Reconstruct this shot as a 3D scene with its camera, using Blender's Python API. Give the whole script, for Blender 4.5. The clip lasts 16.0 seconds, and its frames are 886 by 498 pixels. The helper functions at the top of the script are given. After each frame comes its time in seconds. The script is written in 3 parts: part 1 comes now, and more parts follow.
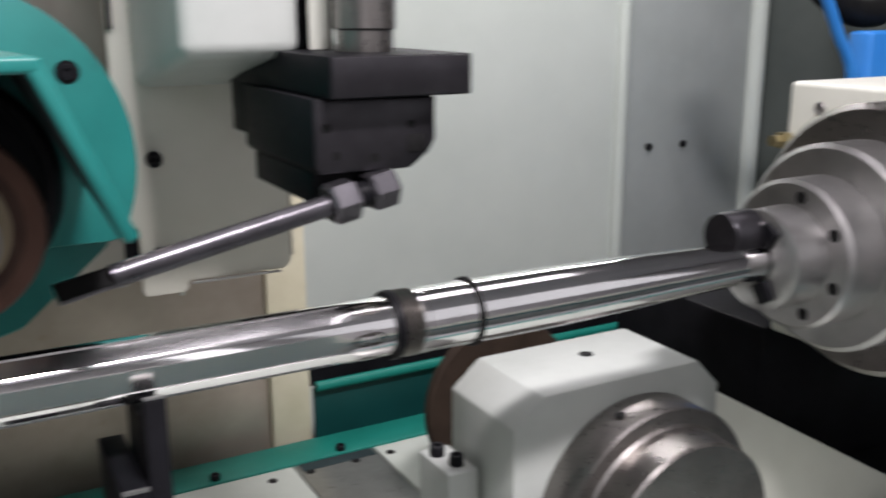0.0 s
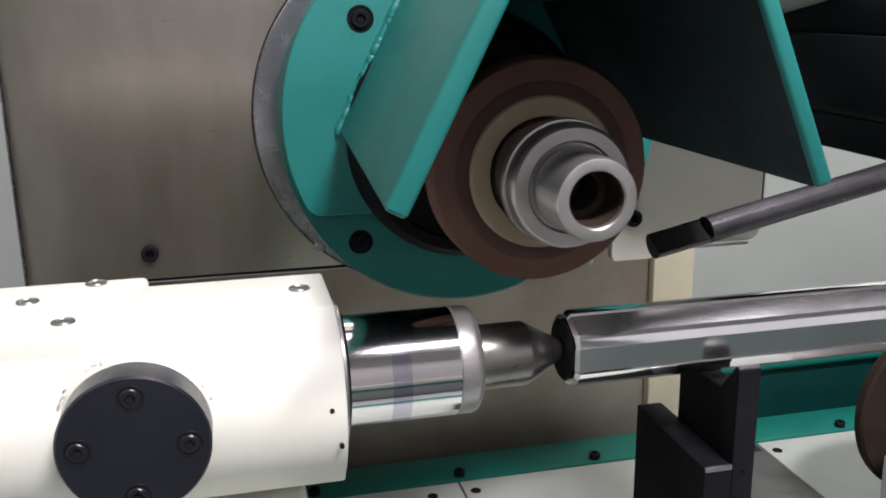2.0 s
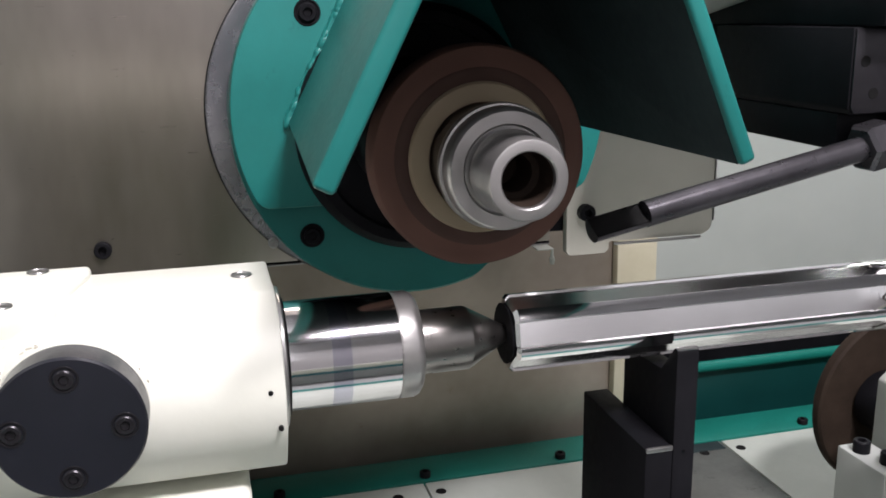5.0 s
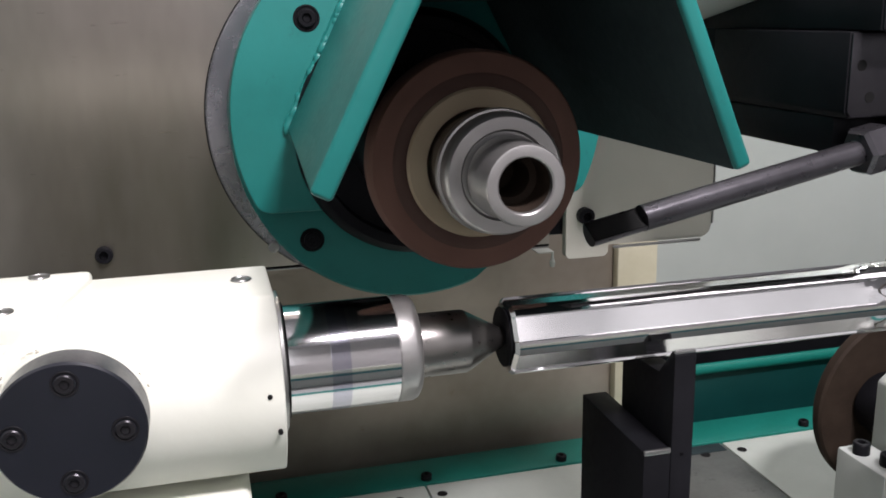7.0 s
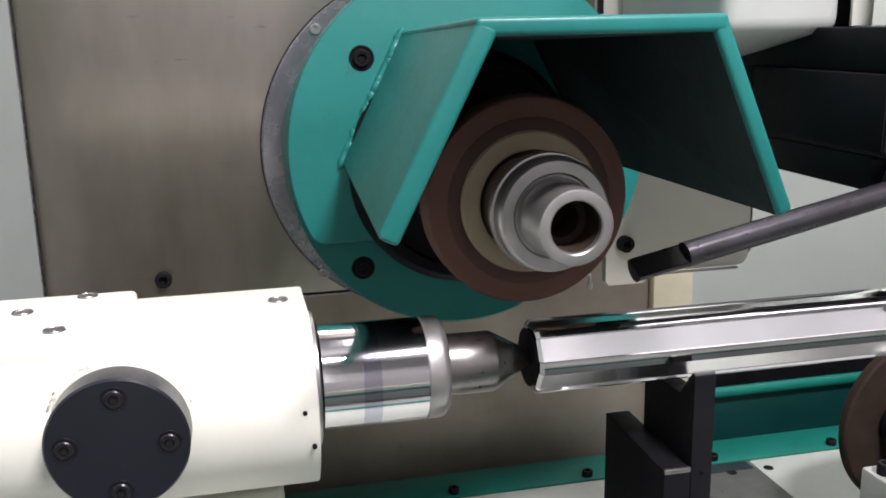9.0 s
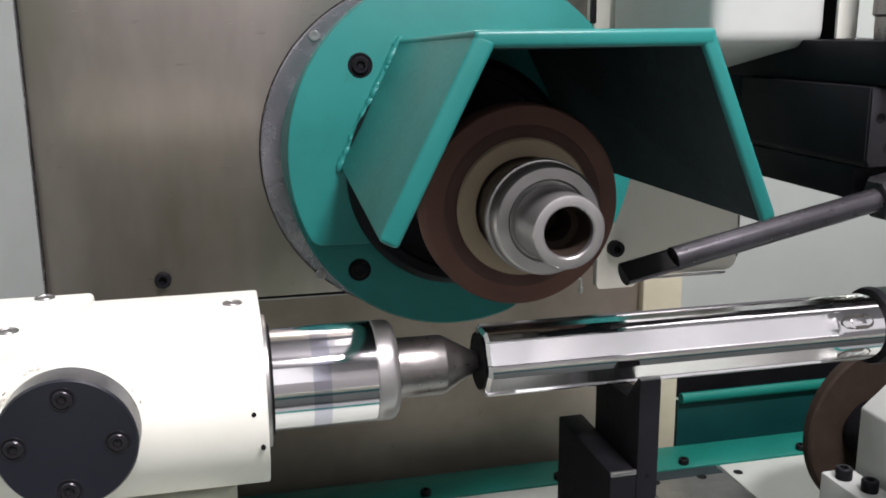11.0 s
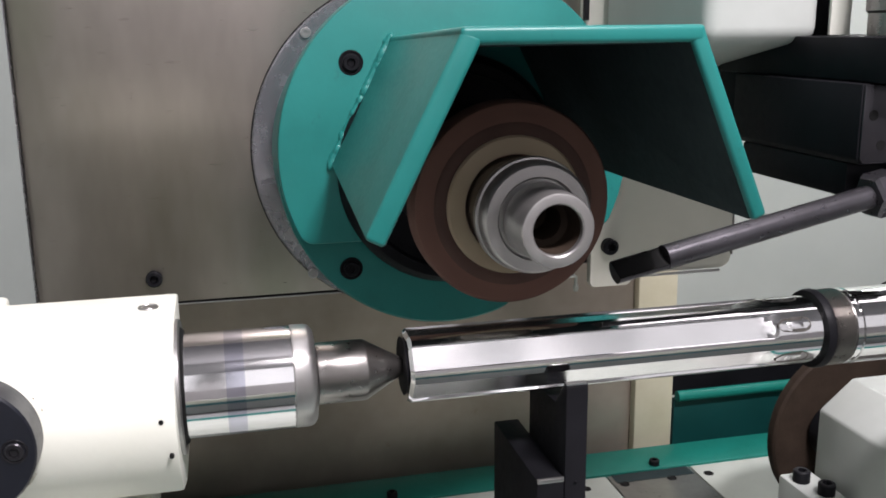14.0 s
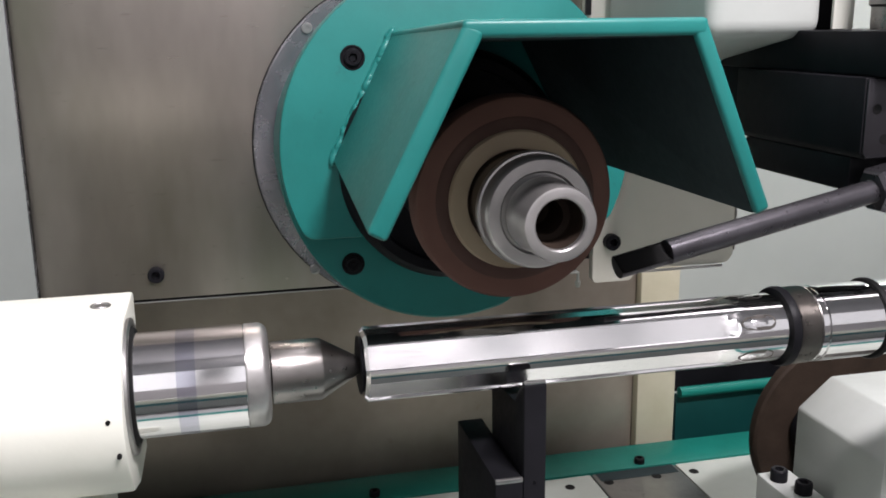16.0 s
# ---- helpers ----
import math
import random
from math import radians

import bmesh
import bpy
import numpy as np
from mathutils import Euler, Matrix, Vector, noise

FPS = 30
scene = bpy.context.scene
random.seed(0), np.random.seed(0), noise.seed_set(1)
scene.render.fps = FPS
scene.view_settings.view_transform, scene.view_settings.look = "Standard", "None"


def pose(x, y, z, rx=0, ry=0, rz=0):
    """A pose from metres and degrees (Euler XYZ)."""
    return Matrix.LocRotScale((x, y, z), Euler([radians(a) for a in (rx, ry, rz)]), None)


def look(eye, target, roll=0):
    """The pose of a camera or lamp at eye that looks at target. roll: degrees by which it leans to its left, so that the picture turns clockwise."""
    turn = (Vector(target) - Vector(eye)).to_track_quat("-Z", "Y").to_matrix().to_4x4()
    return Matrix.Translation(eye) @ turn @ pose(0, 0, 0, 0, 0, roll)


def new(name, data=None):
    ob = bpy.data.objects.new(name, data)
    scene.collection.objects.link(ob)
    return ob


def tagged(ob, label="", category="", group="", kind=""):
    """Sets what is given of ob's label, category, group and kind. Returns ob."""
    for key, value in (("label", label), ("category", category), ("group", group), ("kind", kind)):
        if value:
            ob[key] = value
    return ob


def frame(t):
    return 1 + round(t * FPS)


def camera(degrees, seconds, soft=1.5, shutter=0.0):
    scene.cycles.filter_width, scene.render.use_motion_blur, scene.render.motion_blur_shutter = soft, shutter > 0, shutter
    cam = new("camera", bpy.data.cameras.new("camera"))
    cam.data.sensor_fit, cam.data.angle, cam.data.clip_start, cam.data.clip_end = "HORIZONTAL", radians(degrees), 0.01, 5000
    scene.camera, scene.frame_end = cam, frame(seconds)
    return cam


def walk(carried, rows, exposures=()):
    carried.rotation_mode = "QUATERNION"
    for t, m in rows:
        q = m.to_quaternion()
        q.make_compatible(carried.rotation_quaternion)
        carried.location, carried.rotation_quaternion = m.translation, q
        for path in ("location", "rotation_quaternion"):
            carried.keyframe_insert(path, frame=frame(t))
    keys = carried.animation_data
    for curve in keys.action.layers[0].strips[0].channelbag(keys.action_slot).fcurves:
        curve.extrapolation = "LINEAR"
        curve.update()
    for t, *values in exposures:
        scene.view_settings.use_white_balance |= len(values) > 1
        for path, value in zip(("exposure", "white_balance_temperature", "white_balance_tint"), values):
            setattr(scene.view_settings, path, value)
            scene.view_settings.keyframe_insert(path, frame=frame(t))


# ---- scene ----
# ---- camera and its path: seconds, eye, target, roll ----
cam = camera(50.8, 16.0, soft=1.75, shutter=0.5)


PATH = [
    (0, (0.082, -0.73, 1.319), (1.016, 0.968, 0.824), -0.1),
    (0.5, (-0.005, -0.652, 1.312), (0.747, 1.13, 0.801), 0.4),
    (1, (-0.082, -0.603, 1.298), (0.516, 1.236, 0.787), -0.4),
    (1.5, (-0.134, -0.589, 1.291), (0.308, 1.291, 0.772), -0.4),
    (2, (-0.131, -0.576, 1.279), (0.312, 1.305, 0.761), -0.7),
    (2.5, (-0.122, -0.583, 1.259), (0.338, 1.294, 0.746), -0.5),
    (3, (-0.123, -0.583, 1.251), (0.349, 1.291, 0.737), 0.0),
    (3.5, (-0.111, -0.585, 1.256), (0.387, 1.285, 0.75), -0.1),
    (4, (-0.11, -0.589, 1.259), (0.386, 1.284, 0.763), -0.4),
    (6.5, (-0.107, -0.595, 1.265), (0.381, 1.281, 0.773), -1.3),
    (7, (-0.107, -0.597, 1.265), (0.377, 1.282, 0.777), -1.1),
    (7.5, (-0.097, -0.603, 1.28), (0.392, 1.279, 0.812), -2.2),
    (8, (-0.103, -0.61, 1.288), (0.381, 1.276, 0.83), -2.0),
    (8.5, (-0.116, -0.61, 1.285), (0.347, 1.28, 0.823), -1.5),
    (9, (-0.129, -0.621, 1.289), (0.295, 1.278, 0.827), -1.1),
    (9.5, (-0.139, -0.638, 1.29), (0.294, 1.258, 0.824), -0.4),
    (10, (-0.139, -0.641, 1.292), (0.307, 1.255, 0.838), -0.2),
    (12.5, (-0.131, -0.638, 1.294), (0.307, 1.26, 0.836), -1.0),
    (13, (-0.129, -0.638, 1.294), (0.316, 1.258, 0.835), -0.9),
    (13.5, (-0.129, -0.637, 1.294), (0.316, 1.257, 0.833), -0.8),
    (14, (-0.13, -0.637, 1.293), (0.316, 1.257, 0.833), -0.6),
    (14.5, (-0.13, -0.639, 1.293), (0.317, 1.256, 0.832), -0.6),
    (15, (-0.131, -0.639, 1.292), (0.319, 1.254, 0.831), -0.6),
    (15.5, (-0.132, -0.637, 1.291), (0.315, 1.256, 0.827), -0.6),
    (16, (-0.13, -0.636, 1.291), (0.312, 1.258, 0.825), -0.7),
]
walk(cam, [(t, look(*row)) for t, *row in PATH], [(0.0, 0.0), (0.5, -0.40), (1.0, -0.32), (1.5, -0.06), (2.0, 0.0), (4.0, 0.03), (7.0, 0.03), (8.0, 0.10), (10.0, 0.10), (16.0, 0.14)])

# ---- world, lamps ----
world = bpy.data.worlds.new("workshop_air")
scene.world = world
world.use_nodes = True
world.node_tree.nodes["Background"].inputs[0].default_value = (0.80, 0.88, 0.95, 1)
world.node_tree.nodes["Background"].inputs[1].default_value = 0.06


def area_lamp(name, eye, target, wide, deep, watts, colour):
    data = bpy.data.lights.new(name, "AREA")
    data.shape, data.size, data.size_y, data.energy, data.color = "RECTANGLE", wide, deep, watts, colour
    ob = new(name, data)
    ob.matrix_world = look(eye, target)
    return ob


area_lamp("machine_lamp", (0.42, -1.25, 2.95), (0.10, 0.15, 0.95), 0.60, 0.16, 96, (1.0, 0.93, 0.985))
area_lamp("ceiling_lamp", (1.15, 0.15, 3.12), (1.15, 0.15, 0.0), 2.0, 0.6, 11, (1.0, 0.93, 1.0))
# unseen lamp added behind the post to brighten the back panel
area_lamp("back_panel_fill", (1.40, 1.02, 2.06), (1.40, 1.25, 0.9), 0.9, 0.08, 8, (1.0, 0.96, 0.99))
# daylight in the four panes of the window wall behind the camera
area_lamp("window_light", (-0.94, -2.385, 2.25), (-0.94, 0.0, 2.25), 1.32, 1.76, 8.5, (0.98, 0.945, 1.0))
area_lamp("window_light", (-0.02, -2.385, 2.25), (-0.02, 0.0, 2.25), 0.28, 1.76, 1.8, (0.98, 0.945, 1.0))
area_lamp("window_light", (0.88, -2.385, 2.25), (0.88, 0.0, 2.25), 0.20, 1.76, 2.2, (0.98, 0.945, 1.0))
area_lamp("window_light", (2.20, -2.385, 2.25), (2.20, 0.0, 2.25), 1.86, 1.76, 7.5, (0.98, 0.945, 1.0))

# ---- materials ----
def nodes(name):
    m = bpy.data.materials.new(name)
    m.use_nodes = True
    t = m.node_tree
    return m, t, t.nodes["Principled BSDF"]


def noise_node(t, scale, detail=4.0, rough=0.6, stretch=None):
    n = t.nodes.new("ShaderNodeTexNoise")
    n.inputs["Scale"].default_value, n.inputs["Detail"].default_value, n.inputs["Roughness"].default_value = scale, detail, rough
    c = t.nodes.new("ShaderNodeTexCoord")
    if stretch:
        k = t.nodes.new("ShaderNodeMapping")
        k.inputs["Scale"].default_value = stretch
        t.links.new(c.outputs["Object"], k.inputs["Vector"])
        t.links.new(k.outputs["Vector"], n.inputs["Vector"])
    else:
        t.links.new(c.outputs["Object"], n.inputs["Vector"])
    return n


def ramp(t, source, stops):
    r = t.nodes.new("ShaderNodeValToRGB")
    els = r.color_ramp.elements
    els[0].position, els[0].color = stops[0][0], (*stops[0][1], 1)
    els[1].position, els[1].color = stops[-1][0], (*stops[-1][1], 1)
    for p, c in stops[1:-1]:
        e = els.new(p)
        e.color = (*c, 1)
    t.links.new(source, r.inputs["Fac"])
    return r


def bump(t, b, source, strength, dist=0.001):
    n = t.nodes.new("ShaderNodeBump")
    n.inputs["Strength"].default_value, n.inputs["Distance"].default_value = strength, dist
    t.links.new(source, n.inputs["Height"])
    t.links.new(n.outputs["Normal"], b.inputs["Normal"])


def surface(name, dark, light, rough, metal=0.0, big=6.0, fine=90.0, relief=0.1, dirt=None, dirt_at=0.68, stretch=None, rough_span=0.1, dist=0.0006, coat=0.0, big_stretch=None, spec=0.5, soft_clouds=False):
    """Colour between two tones at a coarse scale, fine grain in relief and gloss, optional stains."""
    m, t, b = nodes(name)
    coarse, grain = noise_node(t, big, 5, 0.62, big_stretch), noise_node(t, fine, 3, 0.6, stretch)
    r = ramp(t, coarse.outputs["Fac"], [(0.32, dark), (0.68, light)])
    colour = r.outputs["Color"]
    if dirt:
        spots = noise_node(t, big * (1.3 if soft_clouds else 3.1), 3 if soft_clouds else 7, 0.5 if soft_clouds else 0.72, big_stretch)
        k = ramp(t, spots.outputs["Fac"], [(dirt_at, (0, 0, 0)), (min(dirt_at + (0.22 if soft_clouds else 0.12), 1.0), (1, 1, 1))])
        mix = t.nodes.new("ShaderNodeMix")
        mix.data_type = "RGBA"
        t.links.new(k.outputs["Color"], mix.inputs["Factor"])
        t.links.new(colour, mix.inputs["A"])
        mix.inputs["B"].default_value = (*dirt, 1)
        colour = mix.outputs["Result"]
    t.links.new(colour, b.inputs["Base Color"])
    g = t.nodes.new("ShaderNodeMapRange")
    g.inputs["To Min"].default_value, g.inputs["To Max"].default_value = max(rough - rough_span, 0.02), min(rough + rough_span, 1)
    t.links.new(grain.outputs["Fac"], g.inputs["Value"])
    t.links.new(g.outputs["Result"], b.inputs["Roughness"])
    b.inputs["Metallic"].default_value = metal
    b.inputs["Coat Weight"].default_value = coat
    b.inputs["Specular IOR Level"].default_value = spec
    if relief:
        bump(t, b, grain.outputs["Fac"], relief, dist)
    return m


TEAL = surface("teal_paint", (0.009, 0.128, 0.114), (0.014, 0.168, 0.151), 0.40, spec=0.35, big=9, fine=220, relief=0.16, dirt=(0.010, 0.085, 0.078), dirt_at=0.61)
TEAL_EDGE = surface("green_teal_paint", (0.005, 0.125, 0.095), (0.008, 0.165, 0.128), 0.42, spec=0.3, big=9, fine=220, relief=0.16, dirt=(0.012, 0.06, 0.045), dirt_at=0.66)
BLUE_TEAL = surface("blue_teal_paint", (0.030, 0.150, 0.175), (0.045, 0.190, 0.220), 0.42, spec=0.3, big=9, fine=220, relief=0.1)
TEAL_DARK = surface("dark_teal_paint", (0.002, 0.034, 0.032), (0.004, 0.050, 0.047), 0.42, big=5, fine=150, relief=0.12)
CREAM = surface("cream_paint", (0.66, 0.67, 0.585), (0.74, 0.75, 0.67), 0.42, big=7, fine=160, relief=0.14, dirt=(0.42, 0.37, 0.25), dirt_at=0.735)
PLATE_WHITE = surface("pale_green_paint", (0.43, 0.47, 0.42), (0.52, 0.555, 0.505), 0.5, big=6, fine=140, relief=0.12, dirt=(0.33, 0.31, 0.24), dirt_at=0.70)
OFF_WHITE = surface("grey_white_paint", (0.41, 0.435, 0.405), (0.49, 0.515, 0.485), 0.4, big=6, fine=150, relief=0.12, dirt=(0.25, 0.24, 0.19), dirt_at=0.71)
BEIGE = surface("beige_paint", (0.50, 0.49, 0.42), (0.58, 0.57, 0.50), 0.45, big=5, fine=120, relief=0.12, dirt=(0.36, 0.30, 0.20), dirt_at=0.69)
POST = surface("yellowed_paint", (0.50, 0.47, 0.33), (0.60, 0.57, 0.43), 0.5, big=9, fine=100, relief=0.15, dirt=(0.30, 0.22, 0.12), dirt_at=0.64)
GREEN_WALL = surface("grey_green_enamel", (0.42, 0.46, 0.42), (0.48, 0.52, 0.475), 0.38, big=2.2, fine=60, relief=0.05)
# darker copy of the grey-green enamel, for the side sheets
GREEN_WALL_DIM = surface("grey_green_enamel_dim", (0.24, 0.265, 0.25), (0.30, 0.325, 0.31), 0.4, big=3, fine=80, relief=0.08)
GREY_PAINT = surface("grey_enamel", (0.30, 0.31, 0.31), (0.36, 0.37, 0.37), 0.4, big=3, fine=80, relief=0.08)
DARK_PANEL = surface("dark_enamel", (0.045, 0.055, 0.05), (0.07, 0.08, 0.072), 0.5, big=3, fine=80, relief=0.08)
# cloudy reflections are put into the sheet's colour along with oil stains
PANEL = surface("brushed_sheet", (0.23, 0.215, 0.18), (0.47, 0.425, 0.385), 0.30, metal=0.9, big=2.6, fine=26, relief=0.010, stretch=(1, 1, 22), rough_span=0.06, dirt=(0.20, 0.21, 0.15), dirt_at=0.55, big_stretch=(1.7, 1, 0.6), soft_clouds=True)
LOW_WALL = surface("dull_sheet", (0.27, 0.235, 0.19), (0.45, 0.40, 0.335), 0.38, metal=0.6, big=3.0, fine=26, relief=0.05, stretch=(1, 1, 20), dirt=(0.24, 0.18, 0.12), dirt_at=0.64)
POLISHED = surface("polished_steel", (0.72, 0.71, 0.71), (0.80, 0.79, 0.79), 0.085, metal=1.0, big=20, fine=70, relief=0.006, stretch=(1, 12, 12), rough_span=0.03)
FLAT_STEEL = surface("flat_ground_steel", (0.78, 0.77, 0.77), (0.88, 0.87, 0.87), 0.21, metal=1.0, big=16, fine=60, relief=0.004, stretch=(1, 14, 14), rough_span=0.05)
ETCHED = surface("etched_steel", (0.48, 0.48, 0.55), (0.56, 0.56, 0.62), 0.10, metal=1.0, big=20, fine=70, relief=0.006, stretch=(1, 12, 12), rough_span=0.03)
MID_STEEL = surface("oily_turned_steel", (0.19, 0.18, 0.17), (0.30, 0.285, 0.27), 0.30, metal=0.95, big=9, fine=130, relief=0.05, dirt=(0.12, 0.09, 0.06), dirt_at=0.66)
STEEL = surface("turned_steel", (0.34, 0.34, 0.33), (0.47, 0.46, 0.45), 0.34, metal=0.95, big=12, fine=130, relief=0.06, dirt=(0.20, 0.16, 0.11), dirt_at=0.68)
RING_STEEL = surface("scraped_steel", (0.22, 0.22, 0.24), (0.40, 0.395, 0.41), 0.26, metal=0.9, big=10, fine=60, relief=0.06, dirt=(0.16, 0.10, 0.06), dirt_at=0.66)
HUB = surface("hub_steel", (0.36, 0.35, 0.34), (0.50, 0.49, 0.475), 0.36, metal=0.85, big=22, fine=200, relief=0.08, dirt=(0.36, 0.32, 0.26), dirt_at=0.7)
RUST = surface("flaked_rust", (0.10, 0.055, 0.045), (0.30, 0.22, 0.19), 0.8, big=160, fine=400, relief=0.4)
DARK_STEEL = surface("dark_turned_steel", (0.13, 0.12, 0.11), (0.21, 0.195, 0.18), 0.30, metal=0.95, big=12, fine=130, relief=0.05, dirt=(0.10, 0.07, 0.05), dirt_at=0.66)
BRASS = surface("brass", (0.26, 0.22, 0.12), (0.36, 0.31, 0.18), 0.35, metal=0.9, big=20, fine=100, relief=0.05)
DIRTY = surface("grimy_paint", (0.38, 0.35, 0.28), (0.58, 0.56, 0.48), 0.7, big=60, fine=220, relief=0.3, dirt=(0.16, 0.13, 0.10), dirt_at=0.55)
OILY_PLATE = surface("oily_plate", (0.20, 0.205, 0.19), (0.30, 0.305, 0.285), 0.36, metal=0.6, big=9, fine=110, relief=0.08, dirt=(0.07, 0.07, 0.06), dirt_at=0.6)
NEAR_BLACK = surface("teal_black", (0.018, 0.028, 0.030), (0.030, 0.045, 0.047), 0.6, spec=0.12, big=12, fine=150, relief=0.2, dirt=(0.008, 0.018, 0.018), dirt_at=0.72)
FLANGE = surface("dusty_flange", (0.30, 0.238, 0.155), (0.37, 0.302, 0.208), 0.6, metal=0.25, big=20, fine=160, relief=0.1)
ABRASIVE = surface("brown_abrasive", (0.100, 0.050, 0.037), (0.150, 0.078, 0.057), 0.9, big=60, fine=900, relief=0.6, dist=0.0008)
INNER_BAND = surface("dark_abrasive", (0.058, 0.031, 0.024), (0.088, 0.049, 0.037), 0.9, big=60, fine=900, relief=0.6, dist=0.0008)
DARK_DISC = surface("dark_brown_disc", (0.020, 0.013, 0.009), (0.038, 0.026, 0.018), 0.75, spec=0.2, big=20, fine=300, relief=0.3)
BLACK_STEEL = surface("blackened_steel", (0.0045, 0.0045, 0.0055), (0.010, 0.010, 0.012), 0.46, spec=0.10, metal=0.0, big=14, fine=140, relief=0.12, dirt=(0.030, 0.027, 0.025), dirt_at=0.72)
PIPE_STEEL = surface("worn_pipe_steel", (0.050, 0.048, 0.053), (0.095, 0.091, 0.100), 0.30, metal=0.75, big=16, fine=120, relief=0.1)
GUNMETAL = surface("grey_black_steel", (0.022, 0.021, 0.024), (0.046, 0.044, 0.049), 0.32, metal=0.7, big=16, fine=120, relief=0.1)
BLACK = surface("black_plastic", (0.007, 0.008, 0.012), (0.012, 0.013, 0.019), 0.34, big=14, fine=260, relief=0.08)
RUBBER = surface("black_rubber", (0.005, 0.005, 0.005), (0.010, 0.010, 0.010), 0.6, spec=0.15, big=30, fine=300, relief=0.1)
BLUE = surface("blue_paint", (0.025, 0.20, 0.60), (0.04, 0.25, 0.68), 0.4, big=5, fine=100, relief=0.05)
WALL_PAINT = surface("workshop_wall", (0.52, 0.51, 0.51), (0.60, 0.59, 0.59), 0.8, big=1.2, fine=40, relief=0.1)
FLOOR_PAINT = surface("workshop_floor", (0.18, 0.19, 0.20), (0.26, 0.27, 0.28), 0.5, big=1.5, fine=40, relief=0.15)
CEILING = surface("workshop_ceiling", (0.36, 0.36, 0.37), (0.42, 0.42, 0.43), 0.9, big=1.0, fine=30, relief=0.1)

# ---- mesh helpers ----
def bm_box(lo, hi, soft=0.0, seg=2):
    b = bmesh.new()
    bmesh.ops.create_cube(b, size=1.0)
    for v in b.verts:
        v.co = Vector([(lo[k] + hi[k]) / 2 + v.co[k] * (hi[k] - lo[k]) for k in range(3)])
    return softened(b, soft, seg)


def softened(b, soft, seg=2, angle=25):
    if soft:
        edges = [e for e in b.edges if len(e.link_faces) == 2 and e.calc_face_angle(0) > radians(angle)]
        bmesh.ops.bevel(b, geom=edges, offset=soft, segments=seg, profile=0.5, affect="EDGES", clamp_overlap=True)
    return b


def bm_prism(outline, lo, hi, axis="y", soft=0.0, seg=2):
    """A closed outline of two coordinates, drawn out along an axis from lo to hi."""
    b = bmesh.new()
    put = {"x": lambda p, a: (a, p[0], p[1]), "y": lambda p, a: (p[0], a, p[1]), "z": lambda p, a: (p[0], p[1], a)}[axis]
    ends = [[b.verts.new(put(p, a)) for p in outline] for a in (lo, hi)]
    n = len(outline)
    b.faces.new(ends[0])
    b.faces.new(ends[1][::-1])
    for i in range(n):
        b.faces.new((ends[0][i], ends[1][i], ends[1][(i + 1) % n], ends[0][(i + 1) % n]))
    bmesh.ops.recalc_face_normals(b, faces=b.faces)
    return softened(b, soft, seg)


def bm_lathe(profile, axis="x", n=64, centre=(0, 0, 0)):
    """Turns a profile of (place along the axis, radius) round the axis; ends of radius 0 close it."""
    b = bmesh.new()
    rings = []
    for a, r in profile:
        ring = []
        for i in range(n if r > 1e-6 else 1):
            c, s = math.cos(2 * math.pi * i / n) * r, math.sin(2 * math.pi * i / n) * r
            p = {"x": (a, c, s), "y": (c, a, s), "z": (c, s, a)}[axis]
            ring.append(b.verts.new(Vector(p) + Vector(centre)))
        rings.append(ring)
    for one, two in zip(rings, rings[1:]):
        for i in range(n):
            j = (i + 1) % n
            if len(one) > 1 and len(two) > 1:
                b.faces.new((one[i], one[j], two[j], two[i]))
            elif len(one) > 1:
                b.faces.new((one[i], one[j], two[0]))
            elif len(two) > 1:
                b.faces.new((one[0], two[j], two[i]))
    bmesh.ops.recalc_face_normals(b, faces=b.faces)
    return b


def part(name, b, material, parent=None, label="", smooth=35):
    data = bpy.data.meshes.new(name)
    b.to_mesh(data)
    b.free()
    data.materials.append(material)
    for p in data.polygons:
        p.use_smooth = True
    data.set_sharp_from_angle(angle=radians(smooth))
    ob = new(name, data)
    if parent:
        ob.parent = parent
    if label:
        ob["label"] = label
    return ob


def thing(name, label, category, group="", kind=""):
    return tagged(new(name), label, category, group, kind)


def structure(name, b, material, label):
    return tagged(part(name, b, material), label, "structure", kind="structure")


def bm_screw(radius, height):
    """A socket head cap screw that points along +y, head towards -y, with its hexagon recess."""
    r, h = radius, height
    b = bm_lathe([(0, 0), (0, r), (-h + 0.12 * r, r), (-h, 0.88 * r), (-h, 0.52 * r)], "y", 20)
    hexagon = [(math.cos(k * math.pi / 3) * 0.5 * r, math.sin(k * math.pi / 3) * 0.5 * r) for k in range(6)]
    top = [b.verts.new((x, -h, z)) for x, z in hexagon]
    low = [b.verts.new((x, -h * 0.35, z)) for x, z in hexagon]
    for i in range(6):
        b.faces.new((top[i], top[(i + 1) % 6], low[(i + 1) % 6], low[i]))
    b.faces.new(low)
    return b


SCREWS = {}


def screw(parent, place, radius, height=None, facing="front", material=None, name="screw"):
    """A cap screw under a thing; screws of one size share their mesh."""
    height = height or radius * 1.1
    key = (radius, height, (material or BLACK_STEEL).name)
    turn = {"front": pose(0, 0, 0), "up": pose(0, 0, 0, -90), "left": pose(0, 0, 0, 0, 0, -90)}[facing]
    if key not in SCREWS:
        ob = part(name, bm_screw(radius, height), material or BLACK_STEEL, parent)
        SCREWS[key] = ob.data
    else:
        ob = new(name, SCREWS[key])
        ob.parent = parent
    ob.matrix_basis = pose(*place) @ turn
    return ob


